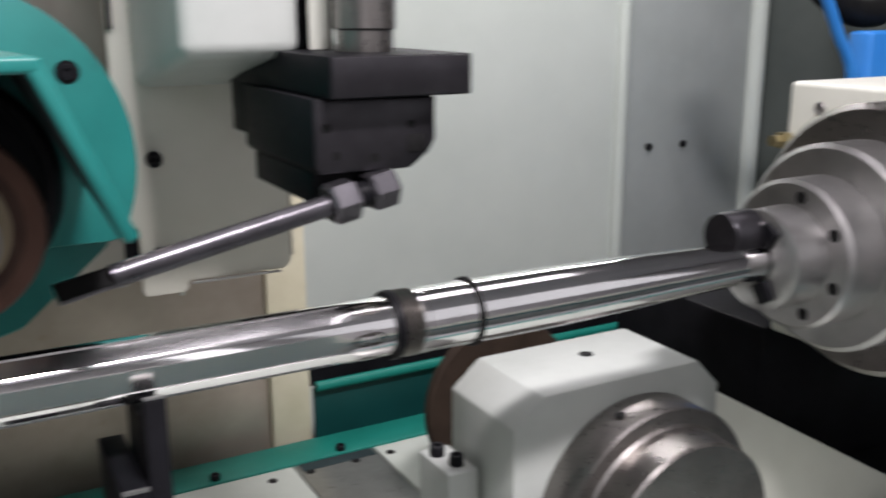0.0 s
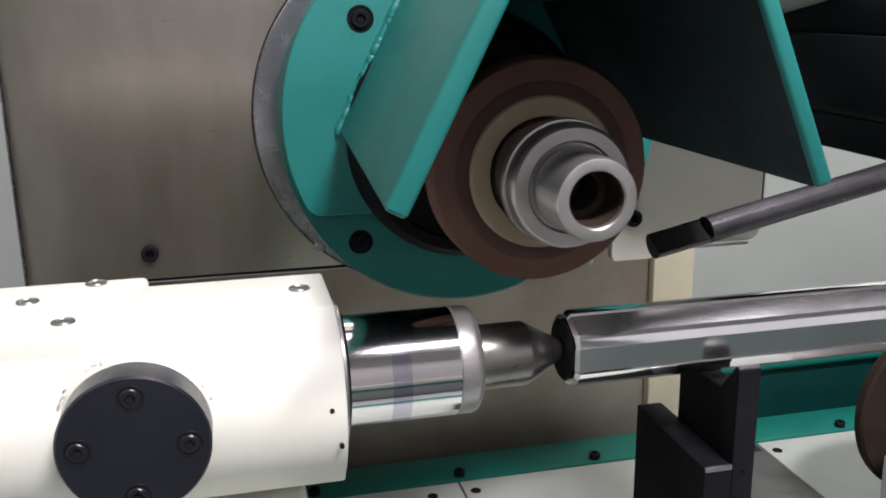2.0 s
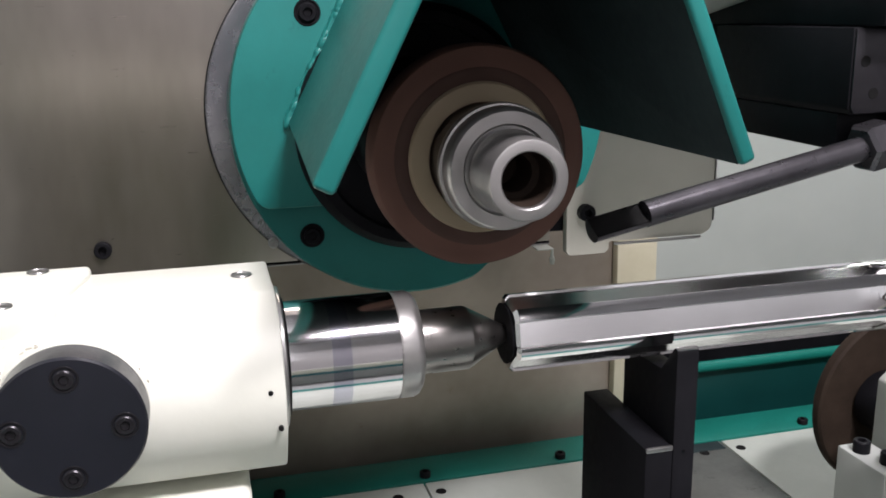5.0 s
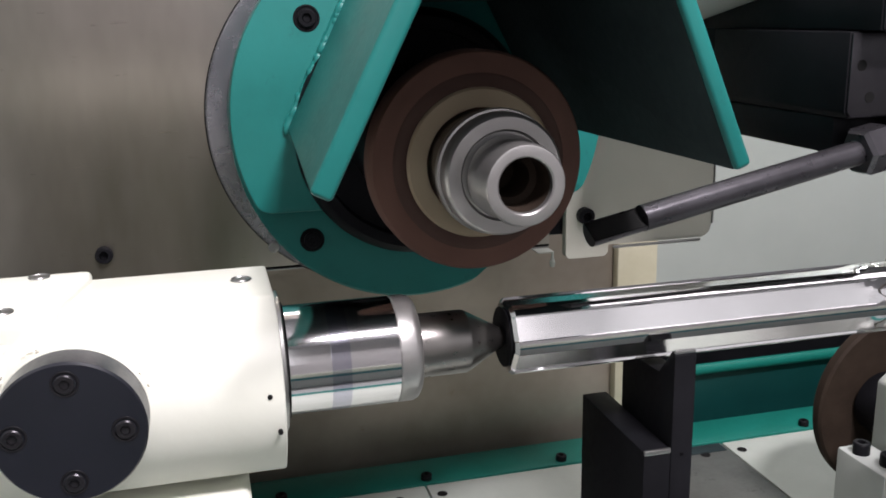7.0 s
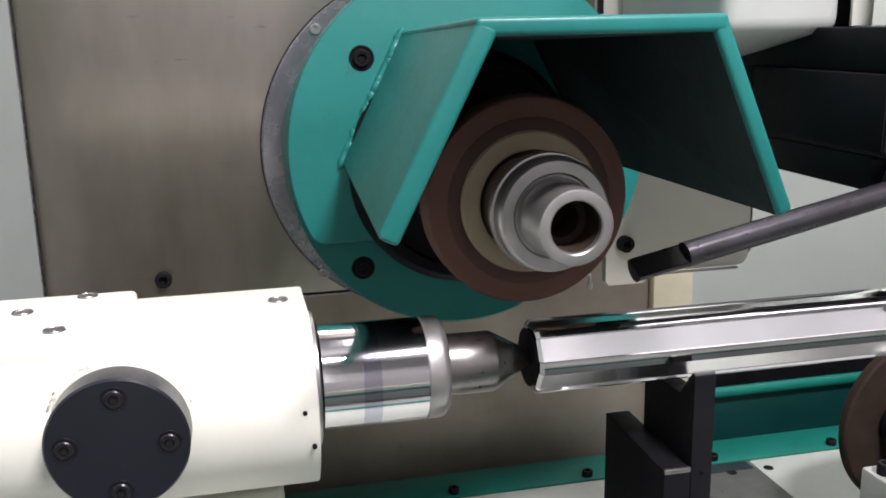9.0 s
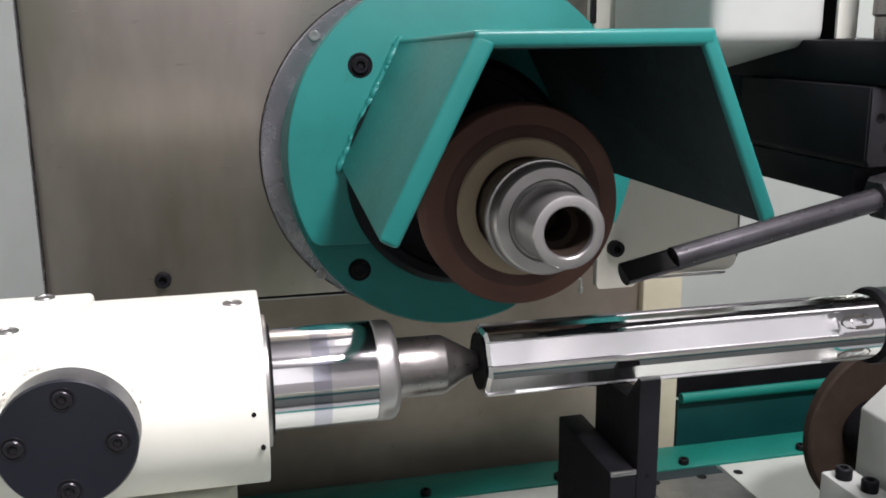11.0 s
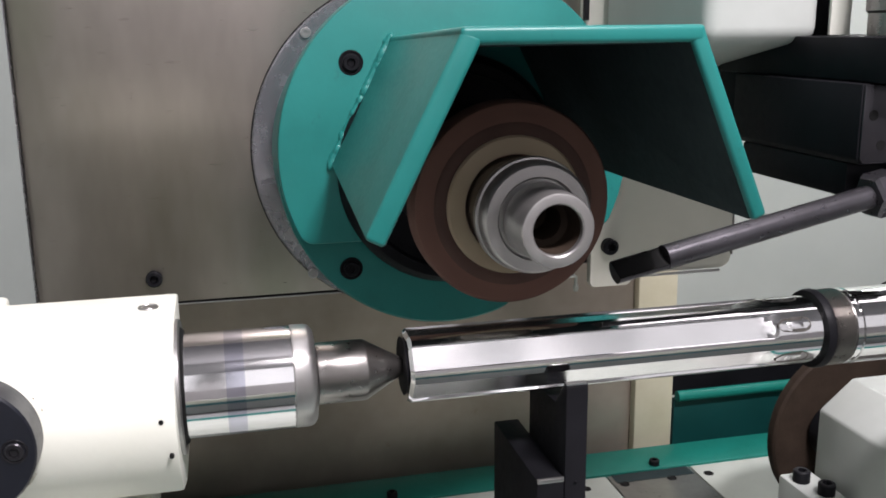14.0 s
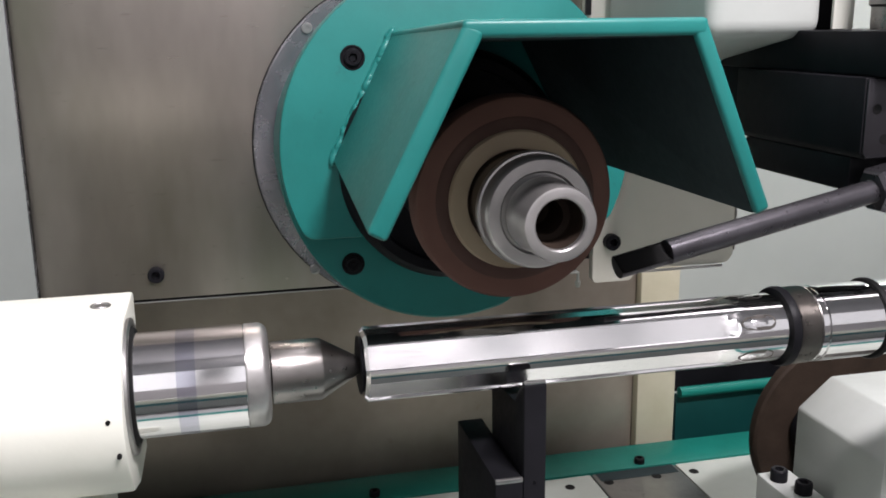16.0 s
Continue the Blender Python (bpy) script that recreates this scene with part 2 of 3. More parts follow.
def bm_socket(radius, depth=0.004):
    """A sunk round hole shown by its rim and bottom, opening towards -y."""
    return bm_lathe([(0.0, radius * 1.16), (-0.0007, radius * 1.10), (-0.0007, radius * 1.0), (-0.0001, radius * 0.92), (-0.0001, radius * 0.5), (-0.0004, radius * 0.48), (-0.0004, 0.0)], "y", 24)


AXIS_Y, AXIS_Z = 0.0, 1.042       # centre line of the work

CARRIED = []


def carried(ob):
    """Stands on the table and travels with it."""
    CARRIED.append(ob)
    return ob


# ---- workshop round the machine ----
structure("floor", bm_box((-4.0, -2.6, -0.05), (5.0, 4.0, 0.0)), FLOOR_PAINT, "grey painted concrete workshop floor")
structure("ceiling", bm_box((-4.0, -2.6, 3.2), (5.0, 4.0, 3.3)), CEILING, "grey workshop ceiling above the machine")
structure("wall_north", bm_box((-4.0, 4.0, 0.0), (5.0, 4.1, 3.2)), WALL_PAINT, "plain pale workshop wall")
for x0, x1, z0, z1 in ((-4.0, 5.0, 0.0, 1.36), (-4.0, 5.0, 3.14, 3.2), (-4.0, -1.61, 1.36, 3.14), (-0.27, -0.17, 1.36, 3.14), (0.13, 0.77, 1.36, 3.14), (0.99, 1.26, 1.36, 3.14), (3.14, 5.0, 1.36, 3.14)):
    structure("wall_south", bm_box((x0, -2.5, z0), (x1, -2.4, z1)), WALL_PAINT, "pale workshop wall with window openings")
structure("wall_west", bm_box((-4.1, -2.6, 0.0), (-4.0, 4.0, 3.2)), WALL_PAINT, "plain pale workshop wall")
structure("wall_east", bm_box((5.0, -2.6, 0.0), (5.1, 4.0, 3.2)), WALL_PAINT, "plain pale workshop wall")


# ---- sheet metal enclosure of the machine ----
def enclosure():
    ob = thing("machine_enclosure", "grey-green enamelled sheet metal enclosure behind the machine", "machine panel")
    part("back_panel", bm_box((0.30, 1.368, 0.02), (1.792, 1.385, 2.1)), GREEN_WALL, ob)
    part("corner_bead", bm_lathe([(0.02, 0), (0.02, 0.020), (2.1, 0.020), (2.1, 0)], "z", 24, (1.811, 1.366, 0)), GREEN_WALL, ob)
    part("side_panel", bm_box((1.831, 1.362, 0.02), (2.295, 1.380, 2.1), 0.004), GREEN_WALL_DIM, ob, "grey enamelled sheet panel")
    part("corner_bead", bm_lathe([(0.02, 0), (0.02, 0.030), (2.1, 0.030), (2.1, 0)], "z", 24, (2.325, 1.362, 0)), GREEN_WALL, ob)
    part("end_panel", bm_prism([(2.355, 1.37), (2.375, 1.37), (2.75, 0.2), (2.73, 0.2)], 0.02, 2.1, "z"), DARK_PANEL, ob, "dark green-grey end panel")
    for x in (1.917, 2.049):
        screw(ob, (x, 1.361, 0.933), 0.011, 0.008)
    # unseen strips added in front, there to be mirrored in the steel
    part("sill_reflector", bm_box((-1.2, -0.86, 0.652), (2.4, -0.83, 0.735), 0.006), BLUE_TEAL, ob, "unseen blue-teal strip mirrored in the steel")
    part("rail_reflector", bm_box((-1.2, -0.86, 0.737), (2.4, -0.826, 0.855), 0.006), CREAM, ob, "unseen pale strip mirrored in the steel")
    part("apron_reflector", bm_box((-1.2, -0.858, 0.001), (2.4, -0.832, 0.650), 0.004), GREY_PAINT, ob, "unseen grey sheet mirrored in the steel")
    # same enamel as the back panel; its dimmer light is put in the colour
    part("left_panel", bm_prism([(-0.3245, 0.352), (-0.330, 0.354), (-0.62, -0.40), (-0.614, -0.40)], 0.45, 2.1, "z"), GREEN_WALL_DIM, ob, "grey-green side sheet")
    part("left_ledge", bm_box((-0.60, 0.352, 0.45), (-0.327, 0.362, 2.1), 0.001), GREEN_WALL, ob)


enclosure()


# ---- wheel head ----
def column():
    ob = thing("grinding_column", "grinding head column faced with a stained brushed steel sheet", "machine column")
    part("face_sheet", bm_box((-0.3235, 0.357, 1.013), (0.262, 0.363, 2.0), 0.001), PANEL, ob, "brushed steel cover sheet with oil stains and painted-in reflections")
    part("body", bm_box((-0.31, 0.366, 1.02), (0.30, 0.84, 2.0), 0.004), BLACK_STEEL, ob)
    part("lower_sheet", bm_box((-0.60, 0.90, 0.44), (0.66, 0.91, 1.40)), LOW_WALL, ob, "dull lower splash sheet")
    part("edge_strip", bm_box((-0.3295, 0.350, 1.012), (-0.3240, 0.360, 2.0), 0.001), RING_STEEL, ob)
    part("bottom_gap", bm_box((-0.3230, 0.3590, 1.0102), (0.262, 0.3640, 1.0127)), RUBBER, ob, "dark gap under the cover sheet")
    part("bottom_lip", bm_box((-0.3230, 0.3575, 1.0086), (0.262, 0.3635, 1.0101), 0.0005), STEEL, ob, "thin bright folded lip")
    screw(ob, (-0.2085, 0.357, 1.040), 0.0085, 0.007)
    part("drip_bracket", bm_box((0.376, 0.698, 0.9085), (0.402, 0.8995, 0.9105), 0.0006), PLATE_WHITE, ob, "thin pale drip edge")
    part("drip_tip", bm_lathe([(0.886, 0), (0.886, 0.0028), (0.890, 0.0042), (0.895, 0.0042), (0.897, 0.0026), (0.9084, 0.0018), (0.9084, 0)], "z", 16, (0.4000, 0.700, 0)), PLATE_WHITE, ob, "small white drain tip")
    return ob


column()


def column_post():
    ob = tagged(part("post", bm_box((0.593, 0.875, 0.44), (0.670, 0.897, 1.35), 0.003), POST), "yellowed cream painted upright post with rust stains", "post")
    return ob


column_post()


def access_cover():
    """Beige cover to the right of the wheel head, with a lug at its lower left corner."""
    ob = thing("access_cover", "beige painted access cover with dark cap screws", "machine cover")
    r = 0.014
    outline = [(0.262, 1.9), (0.262, 1.090), (0.279, 1.075), (0.279, 1.000), (0.283, 0.995), (0.326, 0.995), (0.331, 1.000), (0.331, 1.008), (0.460 - r, 1.008)]
    outline += [(0.460 - r + r * math.sin(k * math.pi / 8), 1.008 + r - r * math.cos(k * math.pi / 8)) for k in range(1, 5)]
    outline += [(0.460, 1.9)]
    part("plate", bm_prism(outline, 0.350, 0.362, "y", 0.0015), BEIGE, ob)
    part("rim", bm_box((0.262, 0.3455, 1.300), (0.268, 0.3495, 1.9)), GUNMETAL, ob)
    part("edge_wire", bm_box((0.335, 0.3455, 1.0045), (0.4445, 0.3495, 1.0075), 0.001), STEEL, ob, "bright worn lower edge")
    part("edge_wire", bm_box((0.4603, 0.3490, 1.024), (0.4616, 0.3600, 1.9)), STEEL, ob, "bright cut edge")
    screw(ob, (0.3003, 0.350, 1.0445), 0.0095, 0.010)
    screw(ob, (0.3010, 0.350, 1.2740), 0.0095, 0.006)
    screw(ob, (0.3010, 0.350, 1.156), 0.0095, 0.006)
    return ob


access_cover()

WHEEL_X, WHEEL_Y, WHEEL_Z = 0.0755, 0.0, 1.1665


def swivel_head():
    ob = thing("swivel_head", "teal painted round grinding head on a steel swivel ring", "grinding head")
    c = (WHEEL_X, 0, WHEEL_Z)
    d = (0.0880, 0, 1.1800)
    part("swivel_ring", bm_lathe([(0.3565, 0.12), (0.3565, 0.1805), (0.351, 0.1805), (0.3495, 0.179), (0.3495, 0.12)], "y", 128, (0.0800, 0, 1.1665)), RING_STEEL, ob, "scraped steel ring with worn rust patch")
    part("ring_outline", bm_lathe([(0.3566, 0.1790), (0.35655, 0.1819), (0.3569, 0.1819)], "y", 128, (0.0800, 0, 1.1665)), RUBBER, ob, "thin dark outline round the ring")
    for a0, a1, r0, r1 in ((96, 104, 0.1715, 0.1795), (104, 109, 0.1735, 0.1785), (110.5, 113, 0.1755, 0.1798), (91, 95, 0.1725, 0.177)):
        arc = [(0.0800 + q * math.cos(radians(a)), 1.1665 + q * math.sin(radians(a))) for q, a in [(r1, a0 + (a1 - a0) * k / 5) for k in range(6)] + [(r0, a1 - (a1 - a0) * k / 5) for k in range(6)]]
        part("rust_patch", bm_prism(arc, 0.3490, 0.3494, "y"), RUST, ob, "flaked rusty brown patch")
    disc = bm_lathe([(0.349, 0.0), (0.349, 0.164), (0.262, 0.1655), (0.2485, 0.1648), (0.2460, 0.1625), (0.2460, 0.0)], "y", 128, (0.0840, 0, 1.1665))
    cut = Vector((0.2436 - 0.150, 0, 1.0962 - 1.016))
    bmesh.ops.bisect_plane(disc, geom=disc.verts[:] + disc.edges[:] + disc.faces[:], plane_co=(0.2436, 0, 1.1007), plane_no=Vector((cut.z, 0, -cut.x)).normalized(), clear_outer=True)
    bmesh.ops.holes_fill(disc, edges=[e for e in disc.edges if e.is_boundary])
    # round back plate of the guard, cut off level below with rounded corners
    rim, level, corner = 0.1698, 1.0985, 0.016
    low = math.asin((level + corner - d[2]) / (rim - corner))
    outline = [(d[0] + rim * math.cos(low + (math.pi - 2 * low) * k / 72), d[2] + rim * math.sin(low + (math.pi - 2 * low) * k / 72)) for k in range(73)]
    cx = (rim - corner) * math.cos(low)
    outline += [(d[0] - cx + corner * math.cos(q), level + corner + corner * math.sin(q)) for q in [math.pi - low + (math.pi / 2 + low) * k / 8 for k in range(1, 9)]]
    outline += [(d[0] + cx + corner * math.cos(q), level + corner + corner * math.sin(q)) for q in [1.5 * math.pi + (math.pi / 2 + low) * k / 8 for k in range(0, 8)]]
    part("back_plate", bm_prism(outline, 0.2135, 0.2440, "y", 0.0018, 2), TEAL, ob)
    part("head_disc", disc, TEAL, ob)
    part("seal_ring", bm_lathe([(0.2130, 0.1085), (0.2085, 0.1085), (0.200, 0.1035), (0.197, 0.101), (0.197, 0.092), (0.205, 0.090), (0.205, 0.0)], "y", 96, (WHEEL_X + 0.004, 0, WHEEL_Z - 0.003)), BLACK_STEEL, ob, "black seal ring with a polished lip")
    part("spindle_nose", bm_lathe([(0.204, 0.0), (0.204, 0.060), (0.115, 0.060), (0.112, 0.058), (0.112, 0.040), (0.034, 0.040), (0.034, 0.0)], "y", 64, c), BLACK_STEEL, ob)
    for x, y, z in ((-0.0130, 0.2133, 1.2640), (-0.0145, 0.2457, 1.0650), (0.2010, 0.2133, 1.2640)):
        well = part("counterbore", bm_socket(0.0098), BLACK_STEEL, ob)
        well.matrix_basis = pose(x, y, z)
        screw(ob, (x, y - 0.0005, z), 0.0078, 0.003)
    for x, z in ((-0.040, 1.290), (-0.043, 1.036)):
        screw(ob, (x, 0.3493, z), 0.0055, 0.003, material=STEEL)
    return ob


swivel_head()


def wheel_guard():
    """Welded guard of three plates, open to the front and below."""
    ob = thing("wheel_guard", "teal painted welded sheet guard hooding the grinding wheel", "wheel guard")
    y0, y1 = -0.140, 0.2125
    th = 0.0100
    # left plate: front edge leans out, back edge shorter
    def plate(name, corners, thick):
        b = bmesh.new()
        front = [b.verts.new(p) for p in corners]
        n = (Vector(corners[1]) - Vector(corners[0])).cross(Vector(corners[3]) - Vector(corners[0])).normalized() * thick
        back = [b.verts.new(Vector(p) + n) for p in corners]
        b.faces.new(front)
        b.faces.new(back[::-1])
        for i in range(4):
            b.faces.new((front[i], back[i], back[(i + 1) % 4], front[(i + 1) % 4]))
        bmesh.ops.recalc_face_normals(b, faces=b.faces)
        made = part(name, softened(b, 0.0028, 3), TEAL, ob)
        # thin near-black sheet laid over the plate's inner face
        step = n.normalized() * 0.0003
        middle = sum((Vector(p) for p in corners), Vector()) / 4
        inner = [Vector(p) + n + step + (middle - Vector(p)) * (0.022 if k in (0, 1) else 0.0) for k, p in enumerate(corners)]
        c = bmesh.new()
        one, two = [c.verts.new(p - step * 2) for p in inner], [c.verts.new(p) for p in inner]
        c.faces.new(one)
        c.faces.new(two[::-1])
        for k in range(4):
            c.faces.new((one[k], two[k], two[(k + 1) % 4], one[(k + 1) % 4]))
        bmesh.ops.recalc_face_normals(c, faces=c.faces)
        part("lining", c, NEAR_BLACK, ob, "near-black sheet over the inner face")
        return made

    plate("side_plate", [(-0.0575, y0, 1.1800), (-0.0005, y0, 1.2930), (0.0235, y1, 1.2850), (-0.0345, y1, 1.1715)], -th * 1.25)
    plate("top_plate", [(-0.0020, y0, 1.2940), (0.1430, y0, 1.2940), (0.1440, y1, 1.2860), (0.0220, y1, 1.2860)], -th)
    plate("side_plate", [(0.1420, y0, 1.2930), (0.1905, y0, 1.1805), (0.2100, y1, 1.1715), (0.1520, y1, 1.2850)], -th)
    weld = bm_lathe([(0, 0), (0, 0.0040), (0.128, 0.0040), (0.128, 0)], "z", 10)
    rnd = random.Random(5)
    for k in range(60):
        z = 0.128 * (k + rnd.uniform(0.0, 1.0)) / 60
        lump = Matrix.Translation((rnd.uniform(-0.0016, 0.0016), rnd.uniform(-0.0012, 0.0012), z)) @ Matrix.Diagonal((1.0, 1.0, rnd.uniform(0.8, 2.0), 1.0))
        bmesh.ops.create_icosphere(weld, subdivisions=2, radius=rnd.uniform(0.0026, 0.0046), matrix=lump)
    w = part("weld_bead", weld, TEAL, ob)
    w.matrix_basis = look((-0.0345, 0.2125, 1.173), (0.0235, 0.2125, 1.286)) @ pose(0, 0, 0, 180)
    return ob


wheel_guard()


def grinding_wheel():
    ob = thing("grinding_wheel", "brown abrasive grinding wheel with dusty flange and bored steel hub", "grinding wheel")
    part("abrasive_disc", bm_lathe([(0.034, 0.03), (0.034, 0.0725), (0.030, 0.0757), (0.012, 0.0757), (0.0080, 0.0738), (0.0070, 0.0705), (0.0070, 0.03)], "y", 128), ABRASIVE, ob)
    part("flange", bm_lathe([(0.010, 0.02), (0.010, 0.0518), (0.0045, 0.0512), (0.0030, 0.0498), (0.0030, 0.038), (0.0105, 0.0365), (0.0105, 0.02)], "y", 96), FLANGE, ob, "dusty beige clamping flange")
    # shade between flange and nut is put into this cone's dark steel
    part("hub_cone", bm_lathe([(0.0107, 0.037), (-0.026, 0.0335), (-0.030, 0.0335)], "y", 96), DARK_STEEL, ob, "steel hub body, shade put in as dark brown")
    part("nut", bm_lathe([(-0.026, 0.033), (-0.026, 0.0395), (-0.029, 0.0408), (-0.0330, 0.0408), (-0.0343, 0.0402), (-0.0346, 0.0388), (-0.0362, 0.0387), (-0.0366, 0.0392), (-0.0450, 0.0388), (-0.0478, 0.0378), (-0.0488, 0.0366), (-0.0488, 0.0290), (-0.0470, 0.0275), (-0.0470, 0.022)], "y", 96), HUB, ob, "grooved round clamping nut")
    part("hub", bm_lathe([(-0.040, 0.0235), (-0.050, 0.0240), (-0.053, 0.0262), (-0.0560, 0.0262), (-0.0580, 0.0250), (-0.0855, 0.0250), (-0.0873, 0.0240), (-0.0876, 0.0232), (-0.0876, 0.0178), (-0.0866, 0.0168), (-0.0826, 0.0166)], "y", 96), HUB, ob, "bored aluminium-grey hub")
    part("bore", bm_lathe([(-0.0828, 0.0166), (-0.060, 0.0164), (-0.059, 0.0120), (-0.030, 0.0118), (-0.030, 0.0)], "y", 64), DARK_DISC, ob, "rusty brown bore")
    part("wheel_face", bm_lathe([(0.0068, 0.050), (0.0058, 0.0515), (0.0058, 0.0590), (0.0068, 0.0605)], "y", 96), INNER_BAND, ob, "darker inner band of the wheel face")
    return ob


WHEEL = grinding_wheel()


def pipe_between(a, b, r, n=24, caps=True):
    a, b = Vector(a), Vector(b)
    bm = bm_lathe([(0, 0), (0, r), ((b - a).length, r), ((b - a).length, 0)], "z", n)
    turn = (b - a).to_track_quat("Z", "Y").to_matrix().to_4x4()
    bm.transform(Matrix.Translation(a) @ turn)
    return bm


def coolant_nozzle():
    ob = thing("coolant_nozzle", "grey-black steel coolant pipe with scarfed tip under a manifold", "coolant nozzle")
    tip, end = Vector((0.1495, -0.0100, 1.1145)), Vector((0.404, 0.008, 1.1625))
    d = (end - tip).normalized()
    part("pipe", pipe_between(tip + d * 0.042, end, 0.0096, 32), PIPE_STEEL, ob)
    up = Vector((-0.20, -0.62, 0.76))
    up = (up - d * up.dot(d)).normalized()
    half = pipe_between(tip, tip + d * 0.0422, 0.0092, 32)
    bmesh.ops.bisect_plane(half, geom=half.verts[:] + half.edges[:] + half.faces[:], plane_co=tip + up * 0.002, plane_no=up, clear_outer=True)
    part("scarfed_tip", half, PIPE_STEEL, ob)
    bore = pipe_between(tip + d * 0.0005, tip + d * 0.0418, 0.0082, 32)
    bmesh.ops.bisect_plane(bore, geom=bore.verts[:] + bore.edges[:] + bore.faces[:], plane_co=tip + up * 0.0015, plane_no=up, clear_outer=True)
    bmesh.ops.holes_fill(bore, edges=[e for e in bore.edges if e.is_boundary])
    part("channel", bore, RUBBER, ob, "dark open channel")
    turn = d.to_track_quat("Z", "Y").to_matrix().to_4x4()
    for name, start, r in (("hex_nut", -0.030, 0.0195), ("elbow_nut", 0.009, 0.0185)):
        nut = bm_lathe([(0, 0), (0, r * 0.86), (0.003, r), (0.023, r), (0.026, r * 0.86), (0.026, 0)], "z", 6)
        nut.transform(Matrix.Translation(end + d * start) @ turn)
        part(name, nut, PIPE_STEEL, ob, smooth=20)
    part("union", pipe_between(end - d * 0.006, end + d * 0.011, 0.0115, 24), BLACK_STEEL, ob)
    part("riser", pipe_between(end + d * 0.022 + Vector((0, 0.012, 0)), end + d * 0.022 + Vector((0, 0.012, 0.017)), 0.012, 24), BLACK_STEEL, ob)
    return ob


coolant_nozzle()


def coolant_manifold():
    ob = thing("tool_slide_block", "blackened steel slide block with drilled holes on a bright column", "machine block")
    part("top_block", bm_box((0.368, -0.008, 1.2455), (0.502, 0.250, 1.2810), 0.0015), BLACK_STEEL, ob)
    outline = [(0.360, 1.2450), (0.360, 1.1850), (0.364, 1.1800), (0.452, 1.1800), (0.470, 1.1930), (0.477, 1.2040), (0.477, 1.2430)]
    part("lower_block", bm_prism(outline, 0.014, 0.205, "y", 0.0015), BLACK_STEEL, ob)
    # thin front plates; the light on these faces is put in as lighter grey
    part("face_plate", bm_prism([(x, z) for x, z in ((0.3615, 1.2440), (0.3615, 1.1860), (0.365, 1.1812), (0.4515, 1.1812), (0.469, 1.1936), (0.476, 1.2044), (0.476, 1.2420))], 0.0120, 0.0138, "y", 0.0006), GUNMETAL, ob, "front face in lighter grey-black for the light on it")
    part("face_plate", bm_box((0.3695, -0.0098, 1.2468), (0.5010, -0.0081, 1.2800), 0.0006), GUNMETAL, ob, "front face in lighter grey-black for the light on it")
    part("mounting_block", bm_box((0.3640, 0.030, 1.1510), (0.4400, 0.190, 1.1798), 0.002), BLACK_STEEL, ob)
    part("rear_block", bm_box((0.372, 0.206, 1.1905), (0.470, 0.290, 1.2800), 0.002), BLACK_STEEL, ob)
    part("slot", bm_box((0.448, 0.0108, 1.1945), (0.4655, 0.0119, 1.2105), 0.0004), RUBBER, ob)
    for x, z in ((0.3710, 1.2200), (0.4520, 1.2195), (0.3800, 1.1960), (0.416, 1.192)):
        well = part("screw_hole", bm_lathe([(0.0, 0.0042), (-0.0003, 0.0041), (-0.0004, 0.0)], "y", 20), RUBBER, ob)
        well.matrix_basis = pose(x, 0.0119, z)
    part("column_rod", bm_lathe([(1.2812, 0), (1.2812, 0.026), (1.300, 0.0262), (1.302, 0.0285), (1.328, 0.0285), (1.330, 0.0262), (1.75, 0.0262), (1.75, 0)], "z", 48, (0.4357, 0.072, 0)), MID_STEEL, ob, "bright round slide column")
    part("rear_rod", bm_box((0.3800, 0.150, 1.2812), (0.4380, 0.1800, 1.75), 0.002), BLACK_STEEL, ob)
    ob.location = (0.006, 0.0, 0.002)
    return ob


coolant_manifold()


def motor_cap():
    ob = thing("motor_housing", "cream painted rounded motor housing above the manifold", "motor housing")
    part("housing", bm_prism([(0.118, 1.75), (0.118, 1.2785), (0.345, 1.2360), (0.345, 1.75)], 0.285, 0.3975, "x", 0.014, 4), OFF_WHITE, ob)
    part("rear_cover", bm_box((0.4060, 0.118, 1.2835), (0.4270, 0.1220, 1.75), 0.001), CREAM, ob, "white cover plate")
    return ob


motor_cap()


# ---- back rail of the bed ----
def back_rail():
    ob = thing("way_cover", "dark teal way cover with a rounded top rail", "way cover")
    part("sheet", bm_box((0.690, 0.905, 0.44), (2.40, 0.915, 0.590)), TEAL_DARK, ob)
    part("top_rail", bm_lathe([(0.690, 0), (0.690, 0.0105), (2.40, 0.0105), (2.40, 0)], "x", 20, (0, 0.895, 0.600)), TEAL_EDGE, ob)
    # added black sheet in place of the shaded opening above the rail
    part("dark_sheet", bm_box((0.690, 0.925, 0.590), (2.40, 0.935, 0.725)), BLACK_STEEL, ob, "black sheet standing in for the dark opening behind the rail")
    return ob


back_rail()


# ---- bed under the table ----
def machine_bed():
    ob = thing("machine_bed", "grey painted cast machine bed standing on the floor", "machine bed")
    part("casting", bm_box((-1.25, -0.828, 0.001), (2.35, 0.88, 0.285), 0.012, 3), GREY_PAINT, ob)
    return ob


machine_bed()


